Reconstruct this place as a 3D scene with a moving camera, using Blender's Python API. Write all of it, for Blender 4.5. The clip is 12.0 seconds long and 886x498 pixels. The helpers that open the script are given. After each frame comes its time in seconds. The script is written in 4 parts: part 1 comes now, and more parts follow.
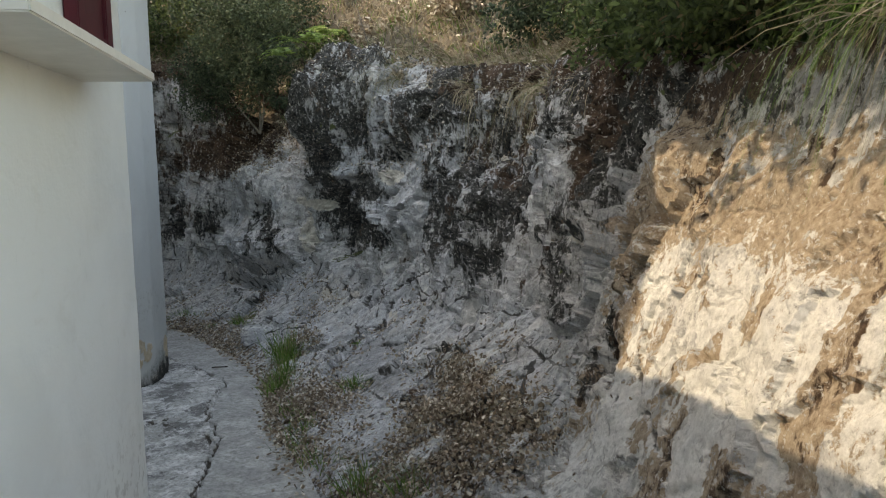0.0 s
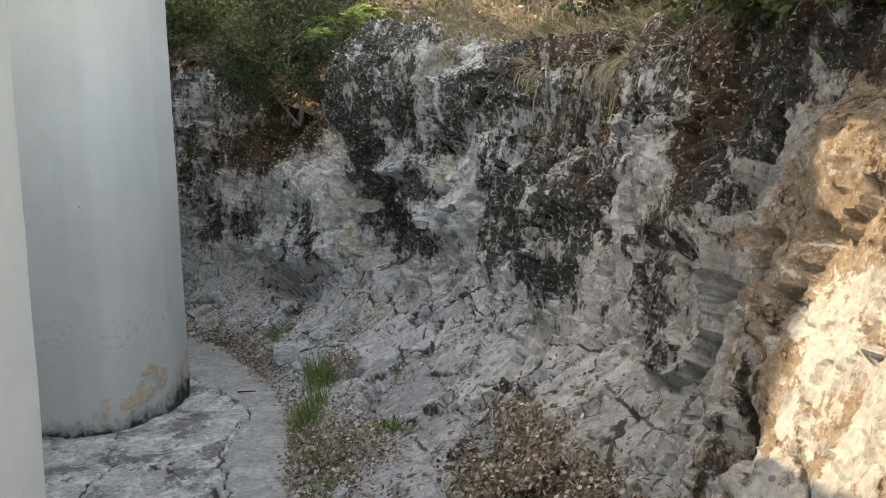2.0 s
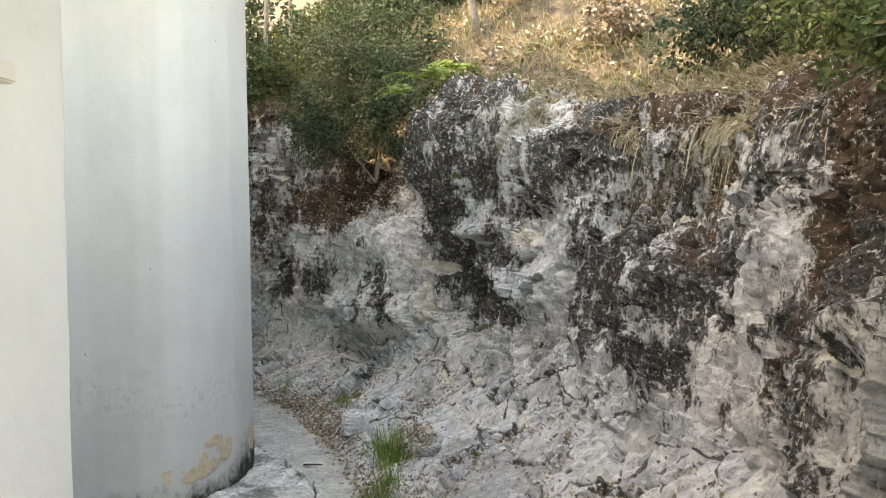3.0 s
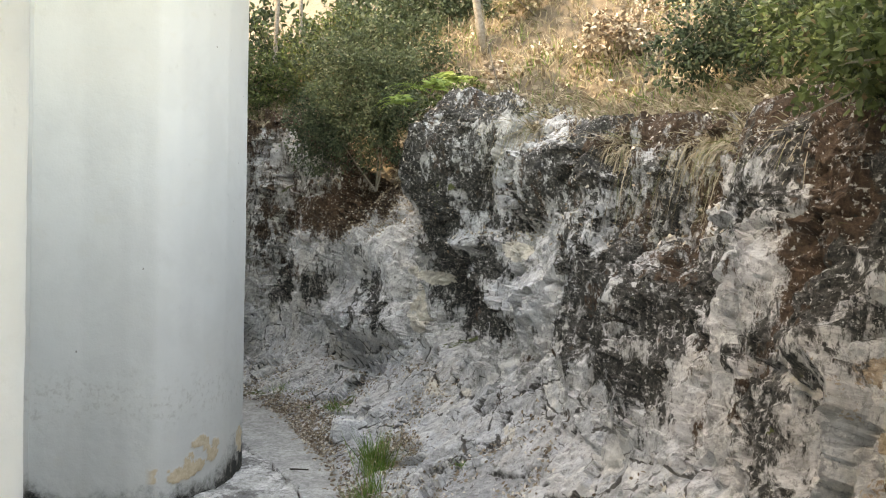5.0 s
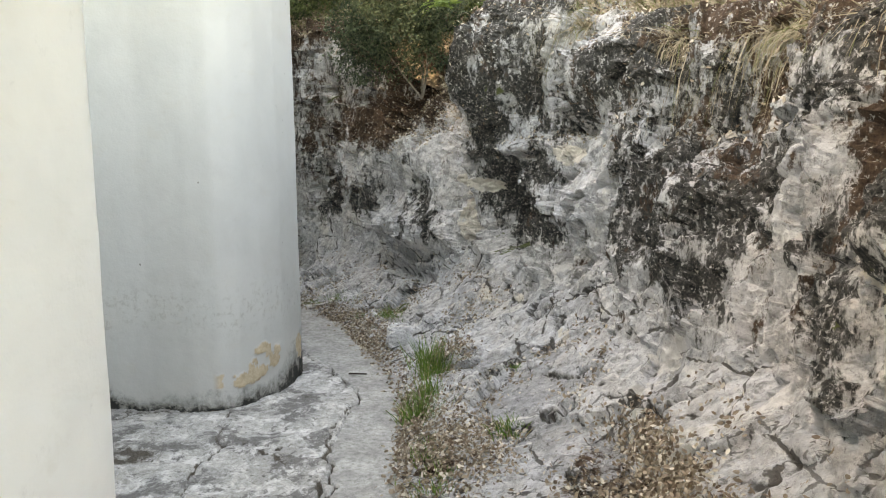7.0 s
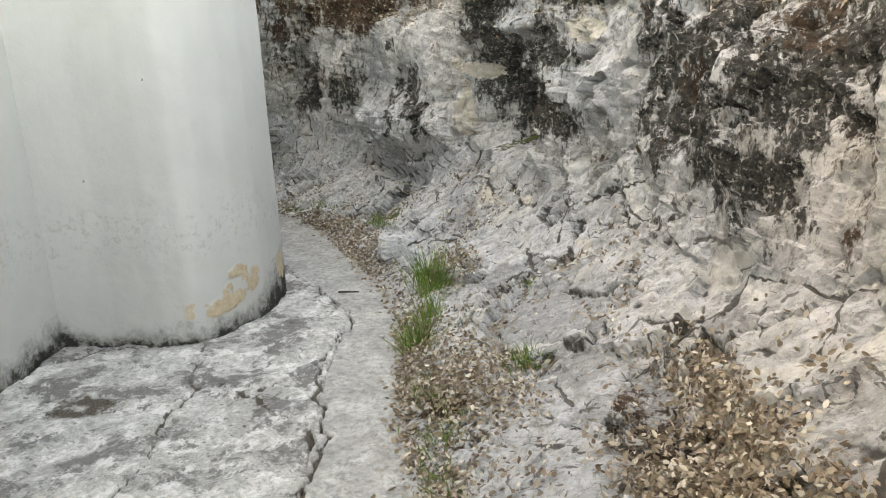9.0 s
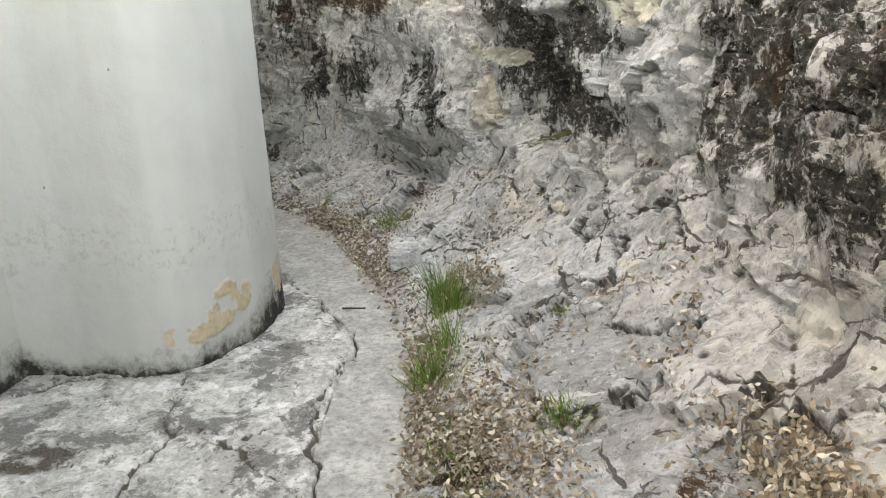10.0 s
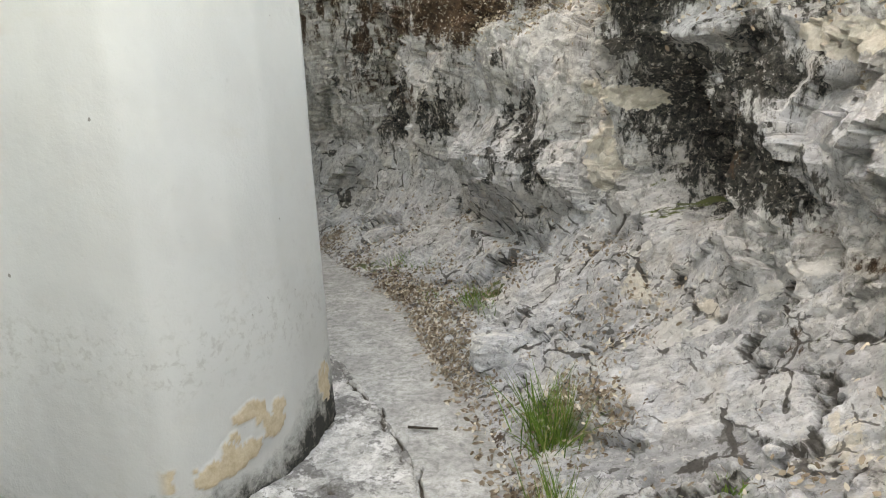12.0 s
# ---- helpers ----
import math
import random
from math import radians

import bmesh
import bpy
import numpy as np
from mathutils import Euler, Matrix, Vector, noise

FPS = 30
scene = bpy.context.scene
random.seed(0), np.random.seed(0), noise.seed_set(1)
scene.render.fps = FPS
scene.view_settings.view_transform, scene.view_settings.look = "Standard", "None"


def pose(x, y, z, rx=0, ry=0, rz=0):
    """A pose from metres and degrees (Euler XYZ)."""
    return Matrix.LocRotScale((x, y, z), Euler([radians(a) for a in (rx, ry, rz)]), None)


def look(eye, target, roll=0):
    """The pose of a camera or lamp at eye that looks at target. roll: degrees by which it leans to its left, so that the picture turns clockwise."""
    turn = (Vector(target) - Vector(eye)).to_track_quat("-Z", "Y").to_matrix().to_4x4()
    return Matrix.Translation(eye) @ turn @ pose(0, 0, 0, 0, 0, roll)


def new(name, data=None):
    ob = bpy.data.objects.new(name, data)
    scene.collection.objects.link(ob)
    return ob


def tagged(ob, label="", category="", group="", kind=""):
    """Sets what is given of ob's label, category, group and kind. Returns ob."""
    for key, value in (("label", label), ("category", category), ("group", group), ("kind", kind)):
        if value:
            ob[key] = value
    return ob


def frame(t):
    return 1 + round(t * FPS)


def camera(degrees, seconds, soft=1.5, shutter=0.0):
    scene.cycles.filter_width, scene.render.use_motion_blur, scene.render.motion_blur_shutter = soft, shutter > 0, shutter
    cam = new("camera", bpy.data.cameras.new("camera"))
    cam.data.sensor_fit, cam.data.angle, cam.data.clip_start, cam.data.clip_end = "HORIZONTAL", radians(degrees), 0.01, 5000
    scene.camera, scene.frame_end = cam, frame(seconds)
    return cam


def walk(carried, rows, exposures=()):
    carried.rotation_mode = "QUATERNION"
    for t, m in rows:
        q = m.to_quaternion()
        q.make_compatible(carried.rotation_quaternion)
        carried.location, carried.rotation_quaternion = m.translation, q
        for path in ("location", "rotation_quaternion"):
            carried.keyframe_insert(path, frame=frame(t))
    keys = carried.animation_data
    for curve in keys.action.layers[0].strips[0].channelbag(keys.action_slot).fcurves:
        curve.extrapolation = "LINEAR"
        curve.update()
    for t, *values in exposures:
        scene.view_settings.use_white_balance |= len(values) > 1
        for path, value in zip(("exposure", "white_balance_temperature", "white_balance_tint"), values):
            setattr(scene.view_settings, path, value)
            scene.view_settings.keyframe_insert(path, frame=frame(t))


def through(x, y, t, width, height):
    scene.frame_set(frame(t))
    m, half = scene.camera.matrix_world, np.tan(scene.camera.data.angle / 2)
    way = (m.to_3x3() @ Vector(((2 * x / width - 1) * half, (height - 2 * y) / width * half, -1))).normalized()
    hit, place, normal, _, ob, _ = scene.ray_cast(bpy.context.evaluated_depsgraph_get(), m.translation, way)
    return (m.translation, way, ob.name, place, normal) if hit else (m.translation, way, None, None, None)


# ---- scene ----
cam = camera(61.2, 12.0, soft=1.1)
METRES, EYE, TILT, LEAN, TURN = 4.0, 1.52, 0.0, 0.0, -10.1
ROWS = [
    (0.0, 0.0, 0.0, 0.0, -0.13, -5.08, 1.45),
    (0.5, -0.027, 0.0573, 0.0033, -0.52, -4.99, 1.67),
    (1.0, -0.0281, 0.1102, -0.0034, 0.6, -5.2, 1.57),
    (1.5, 0.0068, 0.1746, 0.0016, 2.6, -5.64, 1.78),
    (2.0, 0.0015, 0.2316, 0.0025, 4.41, -5.29, 1.81),
    (2.5, -0.0342, 0.2949, 0.0218, 6.89, -3.71, 1.38),
    (3.0, -0.0348, 0.3155, 0.0285, 9.48, -1.42, 0.76),
    (5.0, -0.0045, 0.3112, 0.0287, 10.25, -0.61, -1.14),
    (5.5, -0.0047, 0.3138, 0.0308, 10.22, -1.59, -0.31),
    (6.0, -0.0061, 0.3143, 0.0292, 10.72, -2.77, 0.19),
    (6.5, -0.0069, 0.3139, 0.0275, 12.0, -4.75, 0.31),
    (7.0, -0.0132, 0.3133, 0.0214, 13.65, -7.42, 0.55),
    (7.5, -0.0104, 0.3297, 0.0181, 14.67, -10.06, 1.11),
    (9.5, -0.0858, 0.5412, 0.01, 11.86, -16.64, 2.88),
    (10.0, -0.1018, 0.617, 0.0145, 13.54, -17.12, 2.57),
    (10.5, -0.1385, 0.6763, 0.0084, 14.19, -17.41, 2.12),
    (11.0, -0.1654, 0.745, 0.0097, 15.57, -17.07, 1.59),
    (11.5, -0.1659, 0.8276, 0.0114, 16.86, -16.45, 1.3),
    (12.0, -0.1888, 0.8771, 0.0147, 19.99, -14.63, 2.59),
]
walk(cam, [(t, pose(0, 0, EYE, TILT, LEAN, TURN) @ pose(METRES * x, METRES * y, METRES * z, 90 + pitch, roll, yaw)) for t, x, y, z, yaw, pitch, roll in ROWS],
     exposures=[(0.0, 2.38, 10300, 10), (0.5, 2.45, 10500, 11), (1.5, 2.62, 11000, 12), (2.2, 3.05, 11800, 14), (3.0, 3.54, 13000, 14), (5.0, 3.54, 13000, 14), (7.5, 3.74, 13600, 14), (9.5, 3.93, 15000, 14), (12.0, 4.0, 15500, 15)])

# ---- daylight ----
SUN_UP, SUN_FROM = 50.0, (-1.0, -0.06)     # elevation; the way towards the sun, in plan
world = bpy.data.worlds.new("sky")
scene.world = world
world.use_nodes = True
wn = world.node_tree.nodes
sky = wn.new("ShaderNodeTexSky")
sky.sky_type, sky.sun_disc = "NISHITA", False
sky.sun_elevation = radians(SUN_UP)
sky.sun_rotation = math.atan2(SUN_FROM[0], SUN_FROM[1])
world.node_tree.links.new(sky.outputs[0], wn["Background"].inputs[0])
wn["Background"].inputs[1].default_value = 0.15
sun = new("sun", bpy.data.lights.new("sun", "SUN"))
sun.data.energy, sun.data.angle, sun.data.color = 0.85, radians(0.6), (1.0, 0.96, 0.9)
up = math.tan(radians(SUN_UP)) * math.hypot(*SUN_FROM)
sun.matrix_world = look((SUN_FROM[0] * 20, SUN_FROM[1] * 20, up * 20), (0, 0, 0))


# ---- node materials ----
class Mat:
    """A small builder of procedural node materials in world metres."""

    def __init__(self, name, rough=0.9, spec=0.3):
        self.m = bpy.data.materials.new(name)
        self.m.use_nodes = True
        self.t = self.m.node_tree
        self.b = self.t.nodes["Principled BSDF"]
        self.b.inputs["Roughness"].default_value = rough
        self.b.inputs["Specular IOR Level"].default_value = spec
        self.pos = self.t.nodes.new("ShaderNodeNewGeometry").outputs["Position"]

    def plug(self, sock, v):
        if hasattr(v, "is_output"):
            self.t.links.new(v, sock)
        else:
            sock.default_value = v

    def mapped(self, scale, rot=(0, 0, 0)):
        n = self.t.nodes.new("ShaderNodeMapping")
        self.t.links.new(self.pos, n.inputs[0])
        n.inputs["Scale"].default_value = scale
        n.inputs["Rotation"].default_value = [radians(a) for a in rot]
        return n.outputs[0]

    def noise(self, scale, detail=5, rough=0.6, warp=0.0, vec=None):
        n = self.t.nodes.new("ShaderNodeTexNoise")
        self.t.links.new(vec or self.pos, n.inputs["Vector"])
        n.inputs["Scale"].default_value, n.inputs["Detail"].default_value = scale, detail
        n.inputs["Roughness"].default_value, n.inputs["Distortion"].default_value = rough, warp
        return n.outputs[0]

    def cells(self, scale, feature="F1", vec=None):
        n = self.t.nodes.new("ShaderNodeTexVoronoi")
        n.feature = feature
        self.t.links.new(vec or self.pos, n.inputs["Vector"])
        n.inputs["Scale"].default_value = scale
        return n.outputs["Distance"]

    def attr(self, name):
        n = self.t.nodes.new("ShaderNodeAttribute")
        n.attribute_name = name
        return n.outputs["Fac"]

    def math(self, op, a, b=0.0):
        n = self.t.nodes.new("ShaderNodeMath")
        n.operation = op
        self.plug(n.inputs[0], a)
        self.plug(n.inputs[1], b)
        return n.outputs[0]

    def step(self, v, lo, hi, a=0.0, b=1.0):
        n = self.t.nodes.new("ShaderNodeMapRange")
        n.interpolation_type = "SMOOTHSTEP"
        self.t.links.new(v, n.inputs[0])
        for i, x in zip((1, 2, 3, 4), (lo, hi, a, b)):
            n.inputs[i].default_value = x
        return n.outputs[0]

    def mix(self, f, a, b, blend="MIX"):
        n = self.t.nodes.new("ShaderNodeMix")
        n.data_type, n.blend_type = "RGBA", blend
        self.plug(n.inputs[0], f)
        for i, c in ((6, a), (7, b)):
            self.plug(n.inputs[i], c if hasattr(c, "is_output") else (*c, 1.0))
        return n.outputs[2]

    def random(self):
        return self.t.nodes.new("ShaderNodeObjectInfo").outputs["Random"]

    def island(self):
        return self.t.nodes.new("ShaderNodeNewGeometry").outputs["Random Per Island"]

    def ramp(self, f, *stops):
        n = self.t.nodes.new("ShaderNodeValToRGB")
        self.t.links.new(f, n.inputs[0])
        e = n.color_ramp.elements
        while len(e) < len(stops):
            e.new(0.5)
        for el, (p, c) in zip(e, stops):
            el.position, el.color = p, (*c, 1.0)
        return n.outputs[0]

    def done(self, colour, bump=None, depth=0.01, strength=1.0, rough=None):
        self.plug(self.b.inputs["Base Color"], colour if hasattr(colour, "is_output") else (*colour, 1.0))
        if rough is not None:
            self.plug(self.b.inputs["Roughness"], rough)
        if bump is not None:
            n = self.t.nodes.new("ShaderNodeBump")
            n.inputs["Distance"].default_value, n.inputs["Strength"].default_value = depth, strength
            self.t.links.new(bump, n.inputs["Height"])
            self.t.links.new(n.outputs[0], self.b.inputs["Normal"])
        return self.m


def rock_material():
    k = Mat("weathered_limestone", 0.92, 0.2)
    at = k.t.nodes.new("ShaderNodeAttribute")
    at.attribute_name = "bed"
    bed = at.outputs["Vector"]
    streaky = k.mapped((1.0, 1.0, 0.36), (0, 21, 0))
    mid, grit = k.noise(6, 10, 0.72, 0.3, bed), k.noise(26, 9, 0.78, 0.2, bed)
    hard = k.noise(38, 8, 0.8, 0.15)
    c = k.ramp(mid, (0.36, (0.2, 0.197, 0.19)), (0.43, (0.48, 0.475, 0.46)), (0.55, (0.6, 0.592, 0.575)), (0.66, (0.78, 0.77, 0.74)))
    c = k.mix(0.5, c, k.ramp(grit, (0.36, (0.11, 0.107, 0.1)), (0.44, (0.52, 0.513, 0.497)), (0.6, (0.8, 0.79, 0.76))))
    blue = k.math("MULTIPLY", k.step(k.noise(2.6, 6, 0.65, 0.3), 0.38, 0.5), k.step(k.attr("slab"), 0.1, 0.4))
    blue = k.math("MAXIMUM", blue, k.attr("grey"))
    c = k.mix(k.math("MULTIPLY", blue, 0.85), c, k.ramp(grit, (0.34, (0.2, 0.21, 0.217)), (0.45, (0.5, 0.513, 0.52)), (0.62, (0.72, 0.733, 0.74))))
    warm = k.step(k.noise(4.3, 8, 0.72, 0.3), 0.53, 0.6)
    c = k.mix(k.math("MULTIPLY", warm, 0.3), c, k.ramp(grit, (0.36, (0.26, 0.215, 0.165)), (0.62, (0.56, 0.5, 0.41))))
    tone = k.attr("tone")
    c = k.mix(k.step(tone, 0.12, 0.45, 0.45, 0.0), c, (0.16, 0.157, 0.152))
    c = k.mix(k.step(tone, 0.6, 0.9, 0.0, 0.5), c, k.ramp(grit, (0.38, (0.36, 0.345, 0.32)), (0.58, (0.72, 0.7, 0.66))))
    c = k.mix(k.step(hard, 0.535, 0.59, 0.0, 0.5), c, (0.09, 0.087, 0.082))

    mottle = k.step(k.noise(10, 9, 0.74, 0.4, streaky), 0.47, 0.6)
    c = k.mix(k.math("MULTIPLY", mottle, k.step(k.attr("slab"), 0.0, 0.4, 0.62, 0.3)), c, k.ramp(hard, (0.36, (0.13, 0.128, 0.12)), (0.6, (0.33, 0.325, 0.315))))

    # each crust, and the shade carried in black, covers more of the stone where its patch is strong, torn up by grain
    def torn(name, n, shift=0.75, gain=4.4, soft=0.07):
        a = k.math("ADD", k.math("SUBTRACT", k.attr(name), shift), k.math("MULTIPLY", k.math("SUBTRACT", n, 0.5), gain))
        return k.step(a, -soft, soft)
    def both(broad, small, vec):
        return k.math("ADD", k.math("MULTIPLY", k.noise(broad, 8, 0.7, 0.3, vec), 0.5), k.math("MULTIPLY", k.noise(small, 8, 0.75, 0.25, vec), 0.5))
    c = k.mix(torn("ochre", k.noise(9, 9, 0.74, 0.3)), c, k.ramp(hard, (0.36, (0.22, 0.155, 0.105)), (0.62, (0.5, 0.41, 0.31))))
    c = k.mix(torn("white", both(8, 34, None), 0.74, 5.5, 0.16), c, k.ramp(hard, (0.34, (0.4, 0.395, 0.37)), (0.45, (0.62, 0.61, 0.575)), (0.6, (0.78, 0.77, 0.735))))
    c = k.mix(torn("black", both(7, 26, streaky), 0.75, 6.0, 0.2), c, k.ramp(hard, (0.38, (0.014, 0.014, 0.012)), (0.55, (0.075, 0.073, 0.067)), (0.66, (0.24, 0.232, 0.22))))
    c = k.mix(torn("brown", both(6, 22, streaky), 0.75, 5.5, 0.18), c, k.ramp(hard, (0.36, (0.03, 0.019, 0.013)), (0.6, (0.115, 0.075, 0.052)), (0.72, (0.3, 0.24, 0.18))))
    flake = k.math("MULTIPLY", k.step(k.noise(4.6, 8, 0.68, 0.3, bed), 0.595, 0.606), k.step(k.attr("slab"), 0.0, 0.5, 0.0, 0.85))
    c = k.mix(flake, c, k.ramp(hard, (0.34, (0.5, 0.48, 0.435)), (0.6, (0.8, 0.785, 0.74))))
    spots = k.step(k.noise(36, 6, 0.72, 0.3), 0.585, 0.605)
    c = k.mix(k.math("MULTIPLY", spots, 0.7), c, (0.62, 0.61, 0.575))
    c = k.mix(torn("tan", k.noise(14, 6, 0.65, 0.2), 0.55, 1.6, 0.05), c, k.ramp(hard, (0.36, (0.5, 0.455, 0.38)), (0.62, (0.74, 0.7, 0.62))))
    c = k.mix(torn("moss", mid), c, (0.12, 0.14, 0.06))
    # near-black in the splits; under ledges it is shade put into the colour
    thin = k.math("ADD", k.attr("split"), k.math("MULTIPLY", k.math("SUBTRACT", k.noise(12, 6, 0.7), 0.5), 0.03))
    c = k.mix(k.step(thin, 0.005, 0.016, 0.9, 0.0), c, (0.035, 0.03, 0.025))
    # broken joints between the plates, wide and narrow
    w = k.t.nodes.new("ShaderNodeTexNoise")
    w.inputs["Scale"].default_value, w.inputs["Detail"].default_value = 5.0, 7.0
    k.t.links.new(k.pos, w.inputs["Vector"])
    n = k.t.nodes.new("ShaderNodeMix")
    n.data_type = "VECTOR"
    n.inputs[0].default_value = 0.16
    k.t.links.new(k.mapped((1.0, 0.75, 1.3), (32, 0, 0)), n.inputs[4])
    k.t.links.new(w.outputs["Color"], n.inputs[5])
    wide = k.step(k.noise(4.5, 5), 0.42, 0.64, -0.012, 0.028)
    joint = k.step(k.math("SUBTRACT", k.cells(3.0, "DISTANCE_TO_EDGE", n.outputs[1]), wide), -0.004, 0.01, 1.0, 0.0)
    hair = k.step(k.math("SUBTRACT", k.cells(8.0, "DISTANCE_TO_EDGE", n.outputs[1]), k.step(k.noise(6.5, 5), 0.45, 0.66, -0.03, 0.04)), -0.004, 0.012, 0.8, 0.0)
    joint = k.math("MULTIPLY", k.math("MAXIMUM", joint, hair), k.step(k.attr("slab"), 0.0, 0.4, 0.35, 1.0))
    c = k.mix(k.math("MULTIPLY", joint, 0.85), c, (0.055, 0.047, 0.039))
    h = k.math("ADD", k.math("MULTIPLY", grit, 0.6), k.math("MULTIPLY", hard, 0.6))
    h = k.math("SUBTRACT", h, k.math("MULTIPLY", joint, 0.35))
    return k.done(c, h, 0.035, 0.85)


def plaster_material(name, tint, dirt=1.0):
    k = Mat(name, 0.85, 0.25)
    n = k.noise(2.2, 4, 0.6, 0.3)
    c = k.mix(k.step(n, 0.4, 0.65), tint, tuple(v * 0.93 for v in tint))
    c = k.mix(k.math("MULTIPLY", k.step(k.noise(5, 6, 0.7, 0.6, k.mapped((1, 1, 1.7))), 0.56, 0.72), 0.25 * dirt), c, (0.5, 0.47, 0.4))
    h = k.math("ADD", k.noise(16, 5, 0.6), k.math("MULTIPLY", k.noise(90, 3), 0.3))
    low = k.attr("damp")
    d = k.math("ADD", low, k.math("MULTIPLY", k.math("SUBTRACT", k.noise(9, 9, 0.78, 0.3), 0.5), 3.6))
    c = k.mix(k.step(d, 0.3, 1.5, 0.0, 0.8), c, k.ramp(k.noise(40, 6, 0.7), (0.35, (0.1, 0.1, 0.09)), (0.6, (0.3, 0.295, 0.27))))
    c = k.mix(k.step(d, 1.25, 1.9), c, (0.035, 0.034, 0.03))
    band = k.math("MULTIPLY", k.attr("scuff"), k.step(k.noise(26, 6, 0.75, 0.4), 0.5, 0.64))
    c = k.mix(k.math("MULTIPLY", band, 0.5), c, (0.33, 0.32, 0.28))
    c = k.mix(k.step(k.noise(24, 2, 0.4), 0.785, 0.795, 0.0, 0.9 if dirt > 0.9 else 0.0), c, (0.2, 0.19, 0.17))
    c = k.mix(k.attr("peel"), c, k.ramp(k.noise(30, 5, 0.7), (0.3, (0.42, 0.33, 0.22)), (0.7, (0.6, 0.5, 0.37))))
    return k.done(c, h, 0.006, 0.6)


def concrete_material(name, base, worn):
    k = Mat(name, 0.93, 0.2)
    mid, grit, fine = k.noise(7, 9, 0.75, 0.25), k.noise(26, 8, 0.78, 0.2), k.noise(90, 5, 0.7)
    c = k.mix(k.step(grit, 0.36, 0.62), tuple(v * 0.5 for v in base), base)
    c = k.mix(k.math("MULTIPLY", k.step(mid, 0.5, 0.58), worn), c, k.ramp(grit, (0.35, (0.5, 0.485, 0.455)), (0.6, (0.74, 0.725, 0.69))))
    dark = k.math("ADD", k.noise(3.4, 9, 0.78, 0.2), k.math("MULTIPLY", k.math("SUBTRACT", grit, 0.5), 0.5))
    c = k.mix(k.math("MULTIPLY", k.step(dark, 0.49, 0.57), worn), c, k.ramp(fine, (0.3, (0.1, 0.095, 0.088)), (0.7, (0.26, 0.25, 0.235))))
    c = k.mix(k.math("MULTIPLY", k.step(fine, 0.54, 0.68), 0.45), c, (0.16, 0.155, 0.145))
    torn = k.math("ADD", k.math("SUBTRACT", k.attr("dirt"), 0.5), k.math("MULTIPLY", k.math("SUBTRACT", grit, 0.5), 1.6))
    c = k.mix(k.step(torn, -0.15, 0.25), c, k.ramp(fine, (0.3, (0.035, 0.03, 0.025)), (0.7, (0.15, 0.13, 0.105))))
    return k.done(c, k.math("ADD", mid, k.math("MULTIPLY", grit, 0.6)), 0.012 if worn > 0.5 else 0.006, 0.8)


def leafy(name, dark, light, dry=None, share=0.0, through=0.25):
    k = Mat(name, 0.6, 0.3)
    r = k.island()
    c = k.ramp(r, (0.0, dark), (1.0, light))
    if dry:
        c = k.mix(k.step(r, 1 - share, 1 - share + 0.02), c, dry)
    out = k.t.nodes["Material Output"]
    m = k.done(c)
    tr, mx = k.t.nodes.new("ShaderNodeBsdfTranslucent"), k.t.nodes.new("ShaderNodeMixShader")
    k.t.links.new(c, tr.inputs[0])
    mx.inputs[0].default_value = through
    k.t.links.new(k.b.outputs[0], mx.inputs[1])
    k.t.links.new(tr.outputs[0], mx.inputs[2])
    k.t.links.new(mx.outputs[0], out.inputs[0])
    return m


def plain(name, a, b, scale=20, rough=0.8, depth=0.004, spec=0.3):
    k = Mat(name, rough, spec)
    n = k.noise(scale, 6, 0.7, 0.3)
    return k.done(k.ramp(n, (0.3, a), (0.7, b)), n, depth, 0.7)


ROCK = rock_material()
PLASTER = plaster_material("pale_plaster", (0.535, 0.54, 0.515))
PLASTER_NEAR = plaster_material("cream_plaster", (0.76, 0.785, 0.76), 0.6)
APRON = concrete_material("cracked_concrete", (0.57, 0.555, 0.515), 1.0)
PATH = concrete_material("smooth_concrete", (0.44, 0.43, 0.4), 0.3)
MARBLE = plain("sill_marble", (0.66, 0.64, 0.58), (0.78, 0.76, 0.7), 12, 0.5, 0.001, 0.5)
MAROON = plain("maroon_paint", (0.06, 0.006, 0.012), (0.1, 0.012, 0.02), 8, 0.55, 0.001, 0.3)
SOIL = plain("hill_soil", (0.05, 0.04, 0.03), (0.19, 0.155, 0.115), 7, 0.95, 0.02)
BARK = plain("grey_bark", (0.1, 0.085, 0.07), (0.3, 0.27, 0.23), 30, 0.9, 0.01)
STICK = plain("burnt_stick", (0.015, 0.012, 0.01), (0.05, 0.04, 0.03), 40, 0.85)
GRASS = leafy("green_grass", (0.055, 0.125, 0.02), (0.19, 0.32, 0.07), (0.4, 0.34, 0.17), 0.1)
STRAW = leafy("dry_grass", (0.2, 0.155, 0.1), (0.56, 0.49, 0.36), (0.17, 0.19, 0.08), 0.16)
LITTER = leafy("dead_leaves", (0.15, 0.105, 0.072), (0.46, 0.375, 0.28), (0.62, 0.555, 0.455), 0.2, 0.1)
BUSH = leafy("shrub_leaves", (0.022, 0.036, 0.02), (0.095, 0.13, 0.072), (0.14, 0.11, 0.07), 0.015)
OAK = leafy("oak_leaves", (0.03, 0.045, 0.016), (0.13, 0.175, 0.06), (0.22, 0.16, 0.09), 0.05)
FERN = leafy("fern_leaves", (0.1, 0.17, 0.04), (0.26, 0.36, 0.11))


# ---- building pieces of the scene ----
def part(name, bm, material, parent=None, label="", smooth=False):
    me = bpy.data.meshes.new(name)
    bm.to_mesh(me)
    bm.free()
    me.materials.append(material)
    if smooth:
        me.shade_smooth()
    ob = new(name, me)
    ob.parent = parent
    if label:
        ob["label"] = label
    return ob


